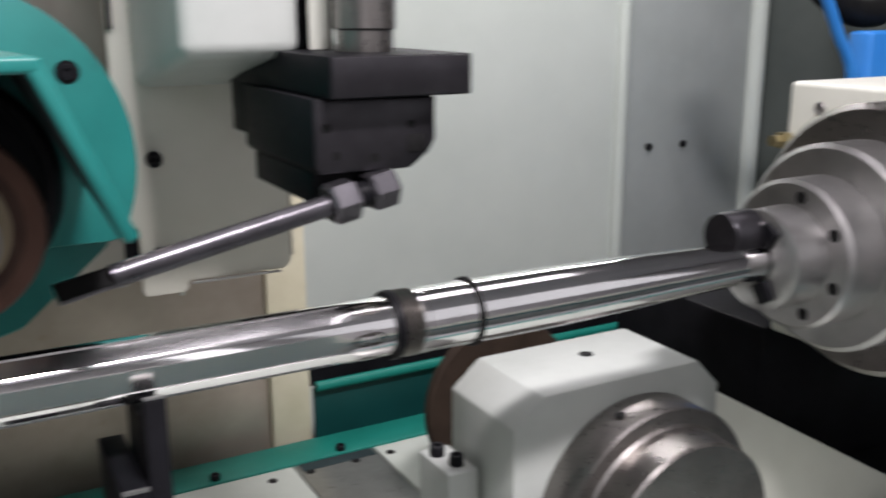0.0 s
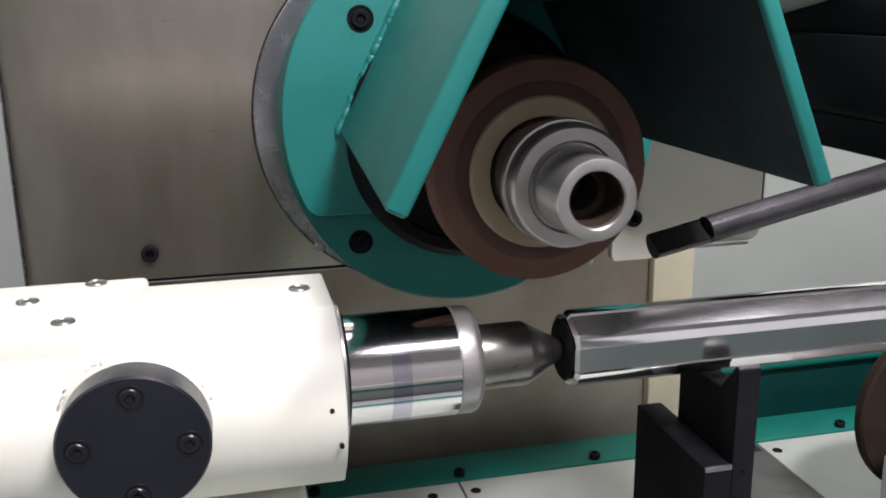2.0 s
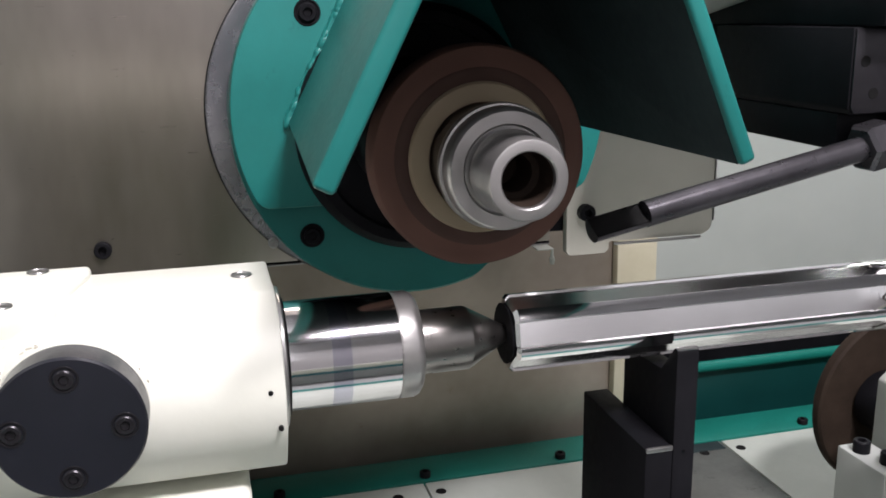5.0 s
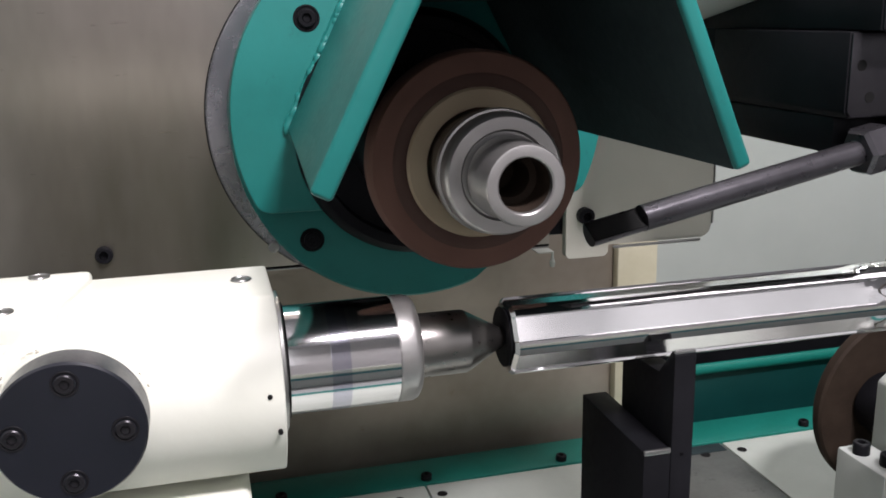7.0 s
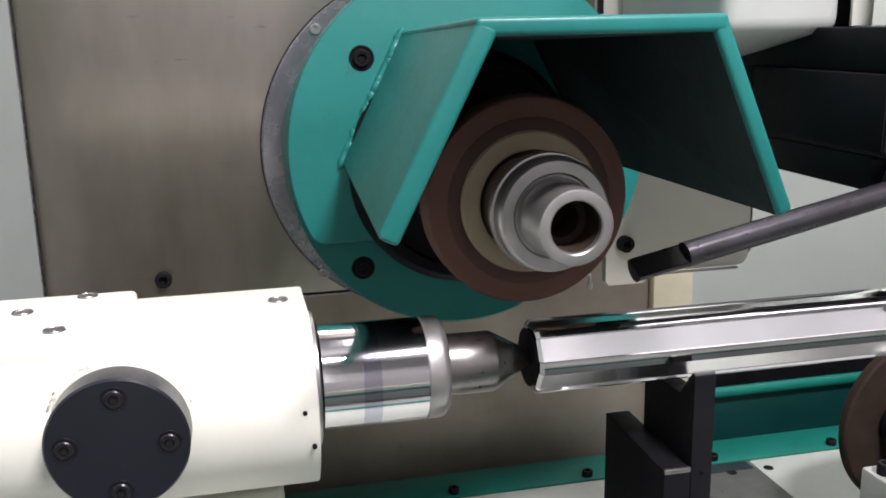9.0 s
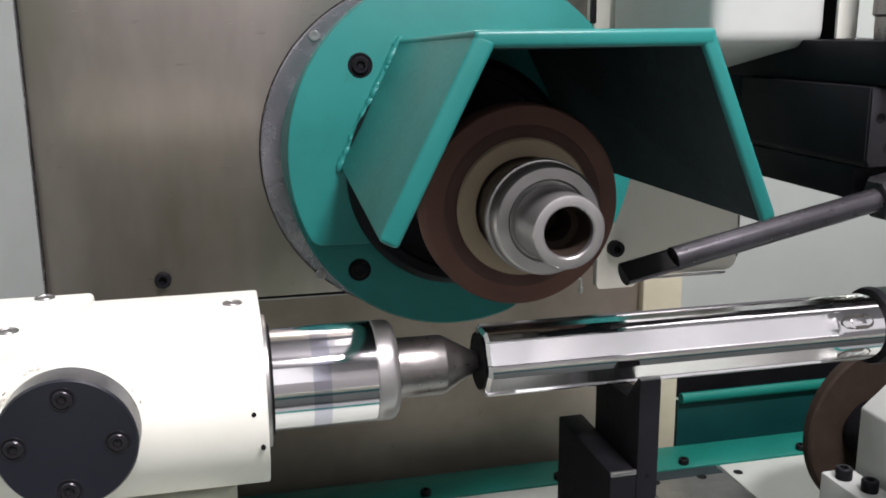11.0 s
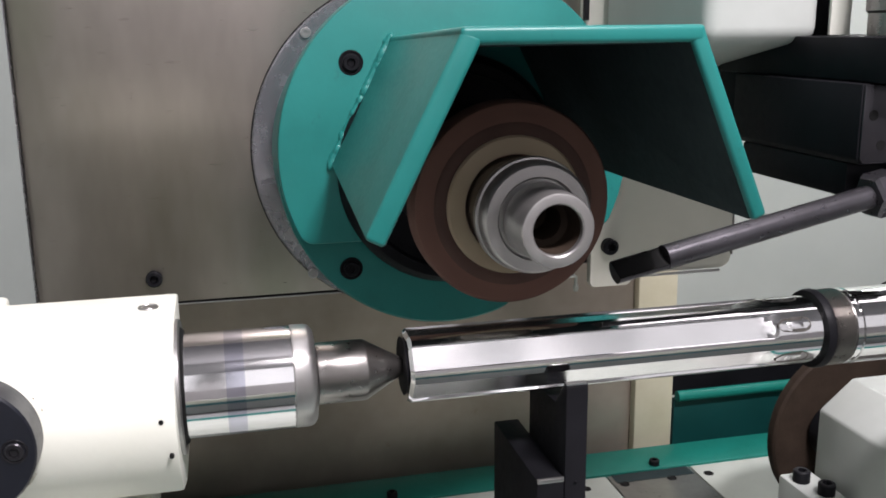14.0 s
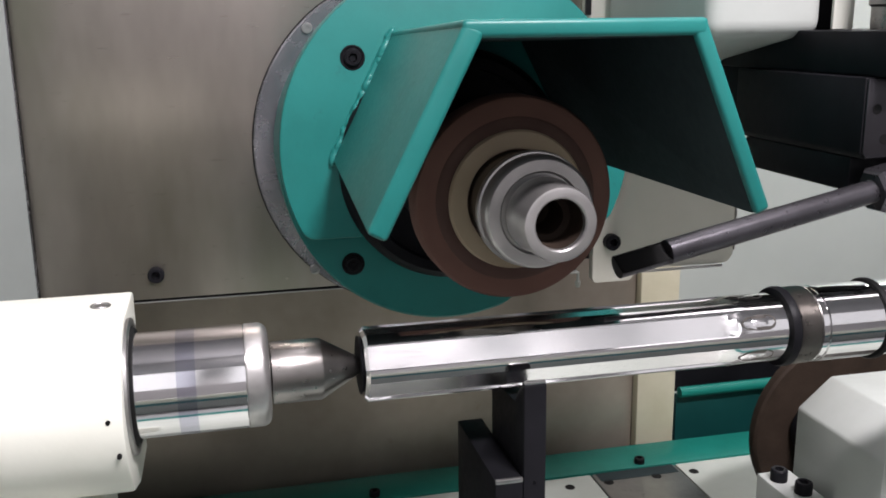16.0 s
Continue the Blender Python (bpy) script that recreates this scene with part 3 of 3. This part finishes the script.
# ---- table and what travels on it ----
def work_table():
    ob = carried(thing("work_table", "traversing work table with teal edge and pale bolted covers", "machine table"))
    part("table_body", bm_box((-1.2, -0.40, 0.286), (2.3, 0.850, 0.470), 0.004), TEAL, ob)
    part("edge_strip", bm_box((-1.2, 0.766, 0.4705), (2.3, 0.852, 0.5150), 0.003), TEAL_EDGE, ob, "teal painted rear edge strip")
    plates = [(-0.70, 0.205, PLATE_WHITE), (0.208, 0.590, PLATE_WHITE), (0.593, 0.750, OILY_PLATE), (0.753, 1.15, PLATE_WHITE), (1.153, 1.9, OILY_PLATE)]
    for x0, x1, m in plates:
        part("cover_plate", bm_box((x0, -0.30, 0.4705), (x1, 0.7645, 0.5120), 0.0015), m, ob, "" if m is PLATE_WHITE else "oily bare steel plate")
        for x in (x0 + 0.018, x1 - 0.05):
            for y in (0.730, 0.45, 0.20):
                well = part("screw_hole", bm_socket(0.0075), RUBBER, ob)
                well.matrix_basis = pose(x, y, 0.5122, -90)
    part("sludge", bm_box((0.60, 0.735, 0.5121), (0.745, 0.7642, 0.5126)), NEAR_BLACK, ob, "dark oily residue along the strip")
    for k in range(-4, 8):
        screw(ob, (0.4513 + 0.2395 * k, 0.7805, 0.5148), 0.0092, 0.010, facing="up")
    return ob


work_table()


def tailstock():
    ob = carried(thing("tailstock", "cream painted cast tailstock with round black cover", "tailstock"))
    top = 1.0915
    section = [(0.066, top), (-0.012, top)]
    section += [(-0.002 - 0.056 * math.sin(radians(a)), 1.034 + 0.0575 * math.cos(radians(a))) for a in (12, 24, 36, 48, 60, 72, 84, 96, 108, 120, 132)]
    section += [(-0.030, 0.978), (0.006, 0.966), (0.066, 0.966)]
    part("body", bm_prism(section, -0.60, -0.069, "x", 0.0025, 2), CREAM, ob)
    part("pedestal", bm_prism([(0.064, 0.9655), (-0.036, 0.9655), (-0.046, 0.90), (-0.060, 0.60), (-0.10, 0.4715), (0.095, 0.4715), (0.066, 0.60)], -0.60, -0.0930, "x", 0.006, 3), CREAM, ob)
    part("flange_pad", bm_prism([(-0.60, 0.076), (-0.60, -0.036), (-0.204, -0.033), (-0.199, -0.026), (-0.199, -0.005), (-0.187, 0.056), (-0.188, 0.076)], 1.070, top + 0.0042, "z", 0.004, 3), CREAM, ob)
    for x, y in ((-0.2210, 0.0660), (-0.2590, 0.0350), (-0.2310, -0.0125)):
        well = part("screw_hole", bm_socket(0.0062), STEEL, ob)
        well.matrix_basis = pose(x, y, top + 0.0046, -90)
    well = part("screw_hole", bm_socket(0.0062), STEEL, ob)
    well.matrix_basis = pose(-0.0880, 0.0310, top + 0.0004, -90)
    for x, y, z in ((-0.0785, -0.0575, 1.0405), (-0.0735, -0.0585, 1.017)):
        pin = part("oil_pin", bm_lathe([(0.002, 0), (0.002, 0.0016), (-0.0006, 0.0016), (-0.0008, 0)], "y", 12), RUBBER, ob)
        pin.matrix_basis = pose(x, y, z)
    c = (-0.1905, 0, 1.0420)
    fillet = [(-0.030, 0.0)] + [(-0.040 - 0.0185 * (1 - math.cos(radians(q))), 0.0530 - 0.0105 * math.sin(radians(q))) for q in range(0, 91, 10)] + [(-0.0585, 0.0)]
    part("cover_boss", bm_lathe(fillet, "y", 64, c), CREAM, ob)
    rnd = random.Random(11)
    chips = bmesh.new()
    for k in range(46):
        q = radians(rnd.choice((rnd.uniform(-60, 30), rnd.uniform(110, 200))))
        d = 0.0438 + abs(rnd.gauss(0, 0.0016))
        y = -0.0588 + 0.0185 * max((d - 0.0425) / 0.017, 0) ** 0.5 * 0.75
        bmesh.ops.create_icosphere(chips, subdivisions=1, radius=rnd.uniform(0.0005, 0.0014), matrix=Matrix.Translation((c[0] + d * math.cos(q), y, c[2] + d * math.sin(q))) @ Matrix.Rotation(-q, 4, "Y") @ Matrix.Diagonal((0.9, 0.5, 2.2, 1)))
    tagged(part("chipped_paint", chips, DIRTY, ob, "grimy chipped paint round the cover"), kind="stuff")
    cover = part("round_cover", bm_lathe([(-0.0560, 0.0), (-0.0560, 0.0420), (-0.0790, 0.0420), (-0.0805, 0.0408), (-0.0805, 0.0)], "y", 64, c), BLACK, ob, "black round bearing cover")
    for a in (89, -2, 178, -91):
        x, z = c[0] + 0.0296 * math.cos(radians(a)), c[2] + 0.0296 * math.sin(radians(a))
        rim = part("counterbore", bm_lathe([(0.0, 0.0078), (-0.0005, 0.0076), (-0.0005, 0.0068), (0.0, 0.0062)], "y", 28), GUNMETAL, cover)
        rim.matrix_basis = pose(x, -0.0806, z)
        screw(cover, (x, -0.0803, z), 0.0056, 0.0020, material=GUNMETAL)
    part("quill_seat", bm_lathe([(-0.0692, 0.030), (-0.0692, 0.0470), (-0.0668, 0.0470), (-0.0660, 0.0460), (-0.0660, 0.0425), (-0.0672, 0.0415), (-0.0672, 0.037)], "x", 72, (0, AXIS_Y, AXIS_Z)), STEEL, ob, "dark steel seat ring")
    part("wiper", bm_lathe([(-0.0672, 0.0366), (-0.0664, 0.0412), (-0.0640, 0.0390), (-0.0638, 0.0367)], "x", 72, (0, AXIS_Y, AXIS_Z)), RUBBER, ob, "black rubber wiper")
    return ob


tailstock()


def tailstock_quill():
    ob = carried(thing("tailstock_quill", "polished steel quill with dark pointed centre", "quill"))
    c = (0, AXIS_Y, AXIS_Z)
    part("barrel", bm_lathe([(-0.10, 0), (-0.10, 0.0366), (0.0080, 0.0366), (0.0088, 0.0360)], "x", 96, c), POLISHED, ob)
    part("etched_band", bm_lathe([(-0.0370, 0.0366), (-0.0370, 0.03665)] + [(-0.0370 + 0.0125 * k / 24, 0.03665 + (0.00002 if k % 2 else 0.0)) for k in range(1, 24)] + [(-0.0245, 0.03665), (-0.0245, 0.0366)], "x", 96, c), ETCHED, ob, "faintly etched graduated band")
    part("collar", bm_lathe([(0.0086, 0.0360), (0.0092, 0.0366), (0.0190, 0.0366), (0.0222, 0.0352), (0.0242, 0.0325), (0.0246, 0.030), (0.0246, 0.0)], "x", 96, c), HUB, ob, "dull ground end collar")
    part("centre", bm_lathe([(0.026, 0.0), (0.026, 0.0220), (0.0280, 0.0222), (0.0600, 0.0222), (0.0618, 0.0214), (0.0920, 0.0042), (0.0930, 0)], "x", 72, c), MID_STEEL, ob, "conical lathe centre")
    return ob


tailstock_quill()


def splined_shaft():
    """Six narrow lands between flat ground floors that run out into pockets; then thread, journal, ring and shank."""
    ob = thing("splined_shaft", "polished steel shaft with six ground splines and threaded collar", "shaft")
    R, floor_at, teeth = 0.0274, 0.0243, 6
    b = bmesh.new()
    flank = [(-30, 1), (-25, 1), (-20, 1), (-15, 1), (-11.0, 1), (-10.0, 0), (-6.7, 0), (-3.3, 0), (0, 0), (3.3, 0), (6.7, 0), (10.0, 0), (11.0, 1), (15, 1), (20, 1), (25, 1)]

    def ring(x, depth, scale=1.0):
        out = []
        for k in range(teeth):
            for a, low in flank:
                flat = floor_at / math.cos(radians(30 - abs(a)))
                rr = (R - (R - flat) * depth * low) * scale
                ang = radians(60 * k + a)
                out.append(b.verts.new((x, math.cos(ang) * rr, math.sin(ang) * rr)))
        return out

    rings = [ring(0.0905, 1, 0.84), ring(0.0905, 1, 0.90), ring(0.0930, 1, 1.0)]
    rings += [ring(0.093 + 0.267 * k / 12, 1) for k in range(1, 13)]
    rings += [ring(0.366, 0.90), ring(0.372, 0.66), ring(0.378, 0.30), ring(0.383, 0.0), ring(0.424, 0.0)]
    for one, two in zip(rings, rings[1:]):
        n = len(one)
        for i in range(n):
            f = b.faces.new((one[i], one[(i + 1) % n], two[(i + 1) % n], two[i]))
            if max(math.hypot(v.co.y, v.co.z) for v in f.verts) < R - 0.0008:
                f.material_index = 1
    b.faces.new(rings[0][::-1])
    bmesh.ops.recalc_face_normals(b, faces=b.faces)
    part("spline", b, POLISHED, ob, "ground spline teeth", smooth=22).data.materials.append(FLAT_STEEL)
    part("end_face", bm_lathe([(0.0908, 0.0), (0.0908, 0.0195), (0.0895, 0.0205), (0.0885, 0.0215), (0.0885, 0.007), (0.097, 0.003)], "x", 48), BLACK_STEEL, ob, "dark centre-drilled end")
    dot = part("punch_mark", bm_lathe([(0.0, 0.0012), (0.0002, 0.0009), (-0.0001, 0.0005), (-0.0001, 0)], "z", 16), DARK_STEEL, ob)
    dot.matrix_basis = pose(0, 0, 0, 118) @ pose(0.0975, 0.0055, floor_at + 0.0001)
    for k in range(teeth):
        spin = Matrix.Rotation(radians(60 * k - 60), 4, "X")
        pocket = bmesh.new()
        outline = [(0.381, 0.0012), (0.386, 0.0050), (0.396, 0.0062), (0.404, 0.0062), (0.4085, 0.0046), (0.4105, 0.0020)]
        outline = outline + [(x, -y) for x, y in outline[::-1]]
        lip = [pocket.verts.new((x, y, math.sqrt(R * R - y * y) + 0.00012)) for x, y in outline]
        low = [pocket.verts.new((0.396 + (x - 0.396) * 0.72, y * 0.55, R - 0.0002)) for x, y in outline]
        for i in range(len(lip)):
            pocket.faces.new((lip[i], lip[(i + 1) % len(lip)], low[(i + 1) % len(lip)], low[i]))
        pocket.faces.new(low)
        bmesh.ops.recalc_face_normals(pocket, faces=pocket.faces)
        pocket.transform(spin)
        part("runout_pocket", pocket, DARK_STEEL, ob, "dark edged run-out pocket", smooth=10)
        facet = bm_box((0.3900, -0.0022, R - 0.0008), (0.4040, 0.0022, R + 0.0001), 0.0010, 2)
        facet.transform(spin)
        part("ground_facet", facet, FLAT_STEEL, ob)
    part("shoulder_ring", bm_lathe([(0.4233, 0.026), (0.4233, 0.0312), (0.4260, 0.0322), (0.4295, 0.0322), (0.4307, 0.0300)], "x", 72), BLACK_STEEL, ob, "dark shoulder ring")
    thread = []
    for k in range(12):
        thread += [(0.4307 + 0.0015 * k, 0.0300), (0.43145 + 0.0015 * k, 0.0312)]
    part("thread", bm_lathe(thread + [(0.4491, 0.0300)], "x", 72), MID_STEEL, ob, "fine brownish thread")
    part("journal", bm_lathe([(0.4491, 0.0292), (0.4499, 0.0309), (0.4535, 0.0309), (0.4540, 0.0296), (0.4560, 0.0296), (0.4565, 0.0309), (0.5055, 0.0309), (0.5065, 0.0300)], "x", 96), POLISHED, ob)
    part("seal_ring", bm_lathe([(0.5060, 0.028), (0.5063, 0.0325), (0.5080, 0.0336), (0.5105, 0.0336), (0.5120, 0.0325), (0.5123, 0.028)], "x", 72), RUBBER, ob, "black rubber ring")
    part("shank", bm_lathe([(0.5120, 0.0300), (0.5130, 0.0308), (0.62, 0.0304), (0.86, 0.0240), (0.96, 0.0240), (0.96, 0)], "x", 96), POLISHED, ob)
    return ob


WORK = splined_shaft()


def steady_bracket():
    ob = carried(thing("steady_bracket", "black steel support bracket with notched top under the shaft", "support bracket"))
    part("upright", bm_prism([(-0.0490, 0.5455), (-0.0490, 1.0310), (-0.0475, 1.0345), (-0.0440, 1.0345), (-0.0260, 1.0130), (0.0330, 1.0090), (0.0330, 0.5455)], 0.1985, 0.2155, "x", 0.0012), BLACK_STEEL, ob)
    part("side_block", bm_prism([(-0.0500, 0.5455), (-0.0500, 0.9630), (0.0600, 0.9630), (0.0600, 0.5455)], 0.1770, 0.1980, "x", 0.0012), BLACK_STEEL, ob)
    part("worn_edge", bm_box((0.1773, -0.0506, 0.9600), (0.1978, -0.0480, 0.9638), 0.0008), STEEL, ob, "bright worn corner strip")
    part("wear_tip", bm_box((0.1990, -0.0484, 1.0330), (0.2150, -0.0446, 1.0356), 0.001), STEEL, ob, "bright worn tip")
    part("foot", bm_box((0.12, -0.10, 0.5125), (0.26, 0.12, 0.545), 0.003), BLACK_STEEL, ob)
    screw(ob, (0.207, -0.049, 0.958), 0.0012, 0.001)
    return ob


steady_bracket()


def dresser():
    ob = carried(thing("wheel_dresser", "off-white chamfered dresser head with bright steel spindle cap", "dresser"))
    y0, y1 = 0.127, 0.280
    outline = [(0.6500, 0.62), (0.6500, 0.832), (0.692, 0.868), (0.940, 0.868), (0.980, 0.828), (0.980, 0.62)]
    part("body", bm_prism(outline, y0, y1, "y", 0.003, 2), OFF_WHITE, ob)
    part("base", bm_box((0.640, 0.150, 0.5125), (1.00, 0.360, 0.619), 0.004), OFF_WHITE, ob)
    part("arm", bm_prism([(0.9805, 0.815), (0.9805, 0.5125), (1.42, 0.5125), (1.42, 0.562)], 0.127, 0.150, "y", 0.003), CREAM, ob, "sloping off-white side plate")
    well = part("screw_hole", bm_socket(0.0085), RUBBER, ob)
    well.matrix_basis = pose(0.824, 0.2180, 0.8684, -90)
    c = (0.8390, 0, 0.6880)
    cap = part("spindle_cap", bm_lathe([(0.126, 0.0), (0.126, 0.1530), (0.074, 0.1530), (0.070, 0.1505), (0.0675, 0.1330), (0.064, 0.1295), (0.018, 0.1280), (0.0150, 0.1250), (0.0150, 0.0420), (0.022, 0.040), (0.022, 0.0)], "y", 96, c), MID_STEEL, ob, "stepped bright steel cap")
    pin = part("set_screw_hole", bm_socket(0.006), RUBBER, cap)
    pin.matrix_basis = pose(0.7875, 0.098, 0.8345, 0, -17, 0) @ pose(0, 0, 0, -90)
    part("dressing_disc", bm_lathe([(0.466, 0), (0.466, 0.132), (0.462, 0.135), (0.450, 0.135), (0.446, 0.132), (0.446, 0.06), (0.441, 0.06), (0.441, 0)], "y", 96, (0.839, 0, 0.709)), DARK_DISC, ob, "dark brown dressing disc")
    part("spindle", bm_lathe([(0.281, 0), (0.281, 0.045), (0.440, 0.045), (0.440, 0)], "y", 32, (0.80, 0, 0.72)), BLACK_STEEL, ob)
    block = part("clamp_block", bm_box((0.597, 0.192, 0.5125), (0.6395, 0.273, 0.757), 0.003), OFF_WHITE, ob)
    screw(block, (0.6120, 0.250, 0.7573), 0.0098, 0.014, facing="up")
    screw(block, (0.6210, 0.215, 0.7573), 0.0098, 0.014, facing="up")
    return ob


dresser()


def headstock():
    ob = carried(thing("headstock", "headstock with stepped dark steel chuck and cream housing", "headstock"))
    c = (0, AXIS_Y, AXIS_Z)
    part("collet_nose", bm_lathe([(0.890, 0.026), (0.890, 0.050), (0.894, 0.058), (0.942, 0.060), (0.942, 0.02)], "x", 72, c), STEEL, ob)
    for a in (30, 150, 270):
        jaw = bm_box((0.883, -0.011, 0.026), (0.8898, 0.011, 0.050), 0.002)
        jaw.transform(Matrix.Translation(c) @ Matrix.Rotation(radians(a), 4, "X"))
        part("jaw", jaw, BLACK_STEEL, ob)
    for a in (150, 200, 245, 100):
        hole = part("jaw_hole", bm_lathe([(0.0, 0.0075), (-0.0004, 0.0072), (-0.0005, 0.0)], "y", 20), RUBBER, ob)
        hole.matrix_basis = pose(0.9421, AXIS_Y + 0.071 * math.cos(radians(a)), AXIS_Z + 0.071 * math.sin(radians(a)), 0, 0, -90)
    part("chuck_body", bm_lathe([(0.9425, 0.02), (0.9425, 0.084), (0.947, 0.089), (1.002, 0.089), (1.002, 0.02)], "x", 96, c), STEEL, ob)
    part("face_plate", bm_lathe([(1.0025, 0.02), (1.0025, 0.120), (1.008, 0.126), (1.072, 0.126), (1.072, 0.02)], "x", 96, c), STEEL, ob)
    part("spindle_flange", bm_lathe([(1.0725, 0.02), (1.0725, 0.162), (1.080, 0.170), (1.140, 0.170), (1.140, 0.02)], "x", 96, c), MID_STEEL, ob)
    part("spindle_neck", bm_lathe([(1.1405, 0.02), (1.1405, 0.120), (1.1815, 0.120), (1.1815, 0.02)], "x", 64, c), BLACK_STEEL, ob)
    part("drive_pin", bm_lathe([(0.846, 0), (0.846, 0.026), (0.850, 0.028), (0.8895, 0.028), (0.8895, 0)], "x", 40, (0, AXIS_Y + 0.012, AXIS_Z + 0.030)), GUNMETAL, ob, "dark round drive dog")
    part("housing", bm_box((1.182, -0.16, 0.84), (1.75, 0.226, 1.220), 0.008, 3), CREAM, ob)
    well = part("screw_hole", bm_socket(0.008), STEEL, ob)
    well.matrix_basis = pose(1.1815, 0.17, 1.185, 0, 0, -90)
    part("fitting", bm_lathe([(1.150, 0), (1.150, 0.009), (1.165, 0.009), (1.166, 0.013), (1.1815, 0.013), (1.1815, 0)], "x", 6, (0, 0.222, 1.135)), BRASS, ob, "brass hex fitting")
    part("base", bm_box((1.005, 0.170, 0.5125), (2.20, 0.750, 0.560), 0.004), BLACK_STEEL, ob)
    part("lower_casting", bm_box((1.190, 0.24, 0.5605), (1.72, 0.60, 0.838), 0.01), BLACK_STEEL, ob)
    return ob


headstock()


def blue_cabinet():
    ob = tagged(part("blue_box", bm_box((1.846, 0.60, 0.5605), (2.30, 0.66, 1.276), 0.010, 3), BLUE), "blue painted steel box beside the headstock", "machine box")
    return ob


blue_cabinet()


def cable(points, r, material, name, label):
    data = bpy.data.curves.new(name, "CURVE")
    data.dimensions, data.bevel_depth, data.bevel_resolution = "3D", r, 4
    s = data.splines.new("BEZIER")
    s.bezier_points.add(len(points) - 1)
    for p, q in zip(s.bezier_points, points):
        p.co, p.handle_left_type, p.handle_right_type = q, "AUTO", "AUTO"
    data.materials.append(material)
    return tagged(new(name, data), label, "hose")


cable([(1.60, 0.62, 1.55), (1.66, 0.60, 1.40), (1.735, 0.60, 1.28), (1.795, 0.60, 1.18), (1.80, 0.62, 1.0)], 0.012, BLUE, "blue_hose", "blue plastic air hose hanging behind the headstock")
cable([(1.70, 0.75, 1.50), (1.80, 0.70, 1.36), (1.95, 0.70, 1.31), (2.10, 0.74, 1.36), (2.16, 0.8, 1.5)], 0.030, RUBBER, "black_hose", "black corrugated hose loop above the blue box")


def motions():
    """The table lifts to the wheel and then traverses; the wheel spins; the work is indexed once."""
    lift = [(0.0, 0.0), (6.9, 0.0), (7.2, 0.0024), (7.5, 0.0058), (7.8, 0.0086), (8.1, 0.0096), (8.6, 0.0098), (16.0, 0.0104)]

    def table(t):
        z = float(np.interp(t, [a for a, _ in lift], [b for _, b in lift]))
        x = -0.01668 * max(t - 7.97, 0.0)
        return x, z

    times = [0.0, 3.0, 6.0, 6.9, 7.2, 7.5, 7.8, 7.97, 8.15, 8.5, 9.0, 10.0, 11.0, 12.0, 13.0, 14.0, 15.0, 16.0]
    for ob in CARRIED:
        walk(ob, [(t, pose(table(t)[0], 0, table(t)[1])) for t in times])
    turn = [(0.0, 31.0), (4.3, 31.0), (4.65, 24.0), (5.35, 8.5), (5.7, 1.5), (6.2, 1.5)]
    rows = []
    for t in sorted(set(times + [a for a, _ in turn])):
        x, z = table(t)
        a = float(np.interp(t, [p for p, _ in turn], [q for _, q in turn]))
        rows.append((t, pose(x, AXIS_Y, AXIS_Z + z, a, 0, 0)))
    walk(WORK, rows)
    spin = [(k / 15, pose(WHEEL_X, WHEEL_Y, WHEEL_Z, 0, (k * 76.0) % 360, 0)) for k in range(241)]
    walk(WHEEL, spin)


motions()
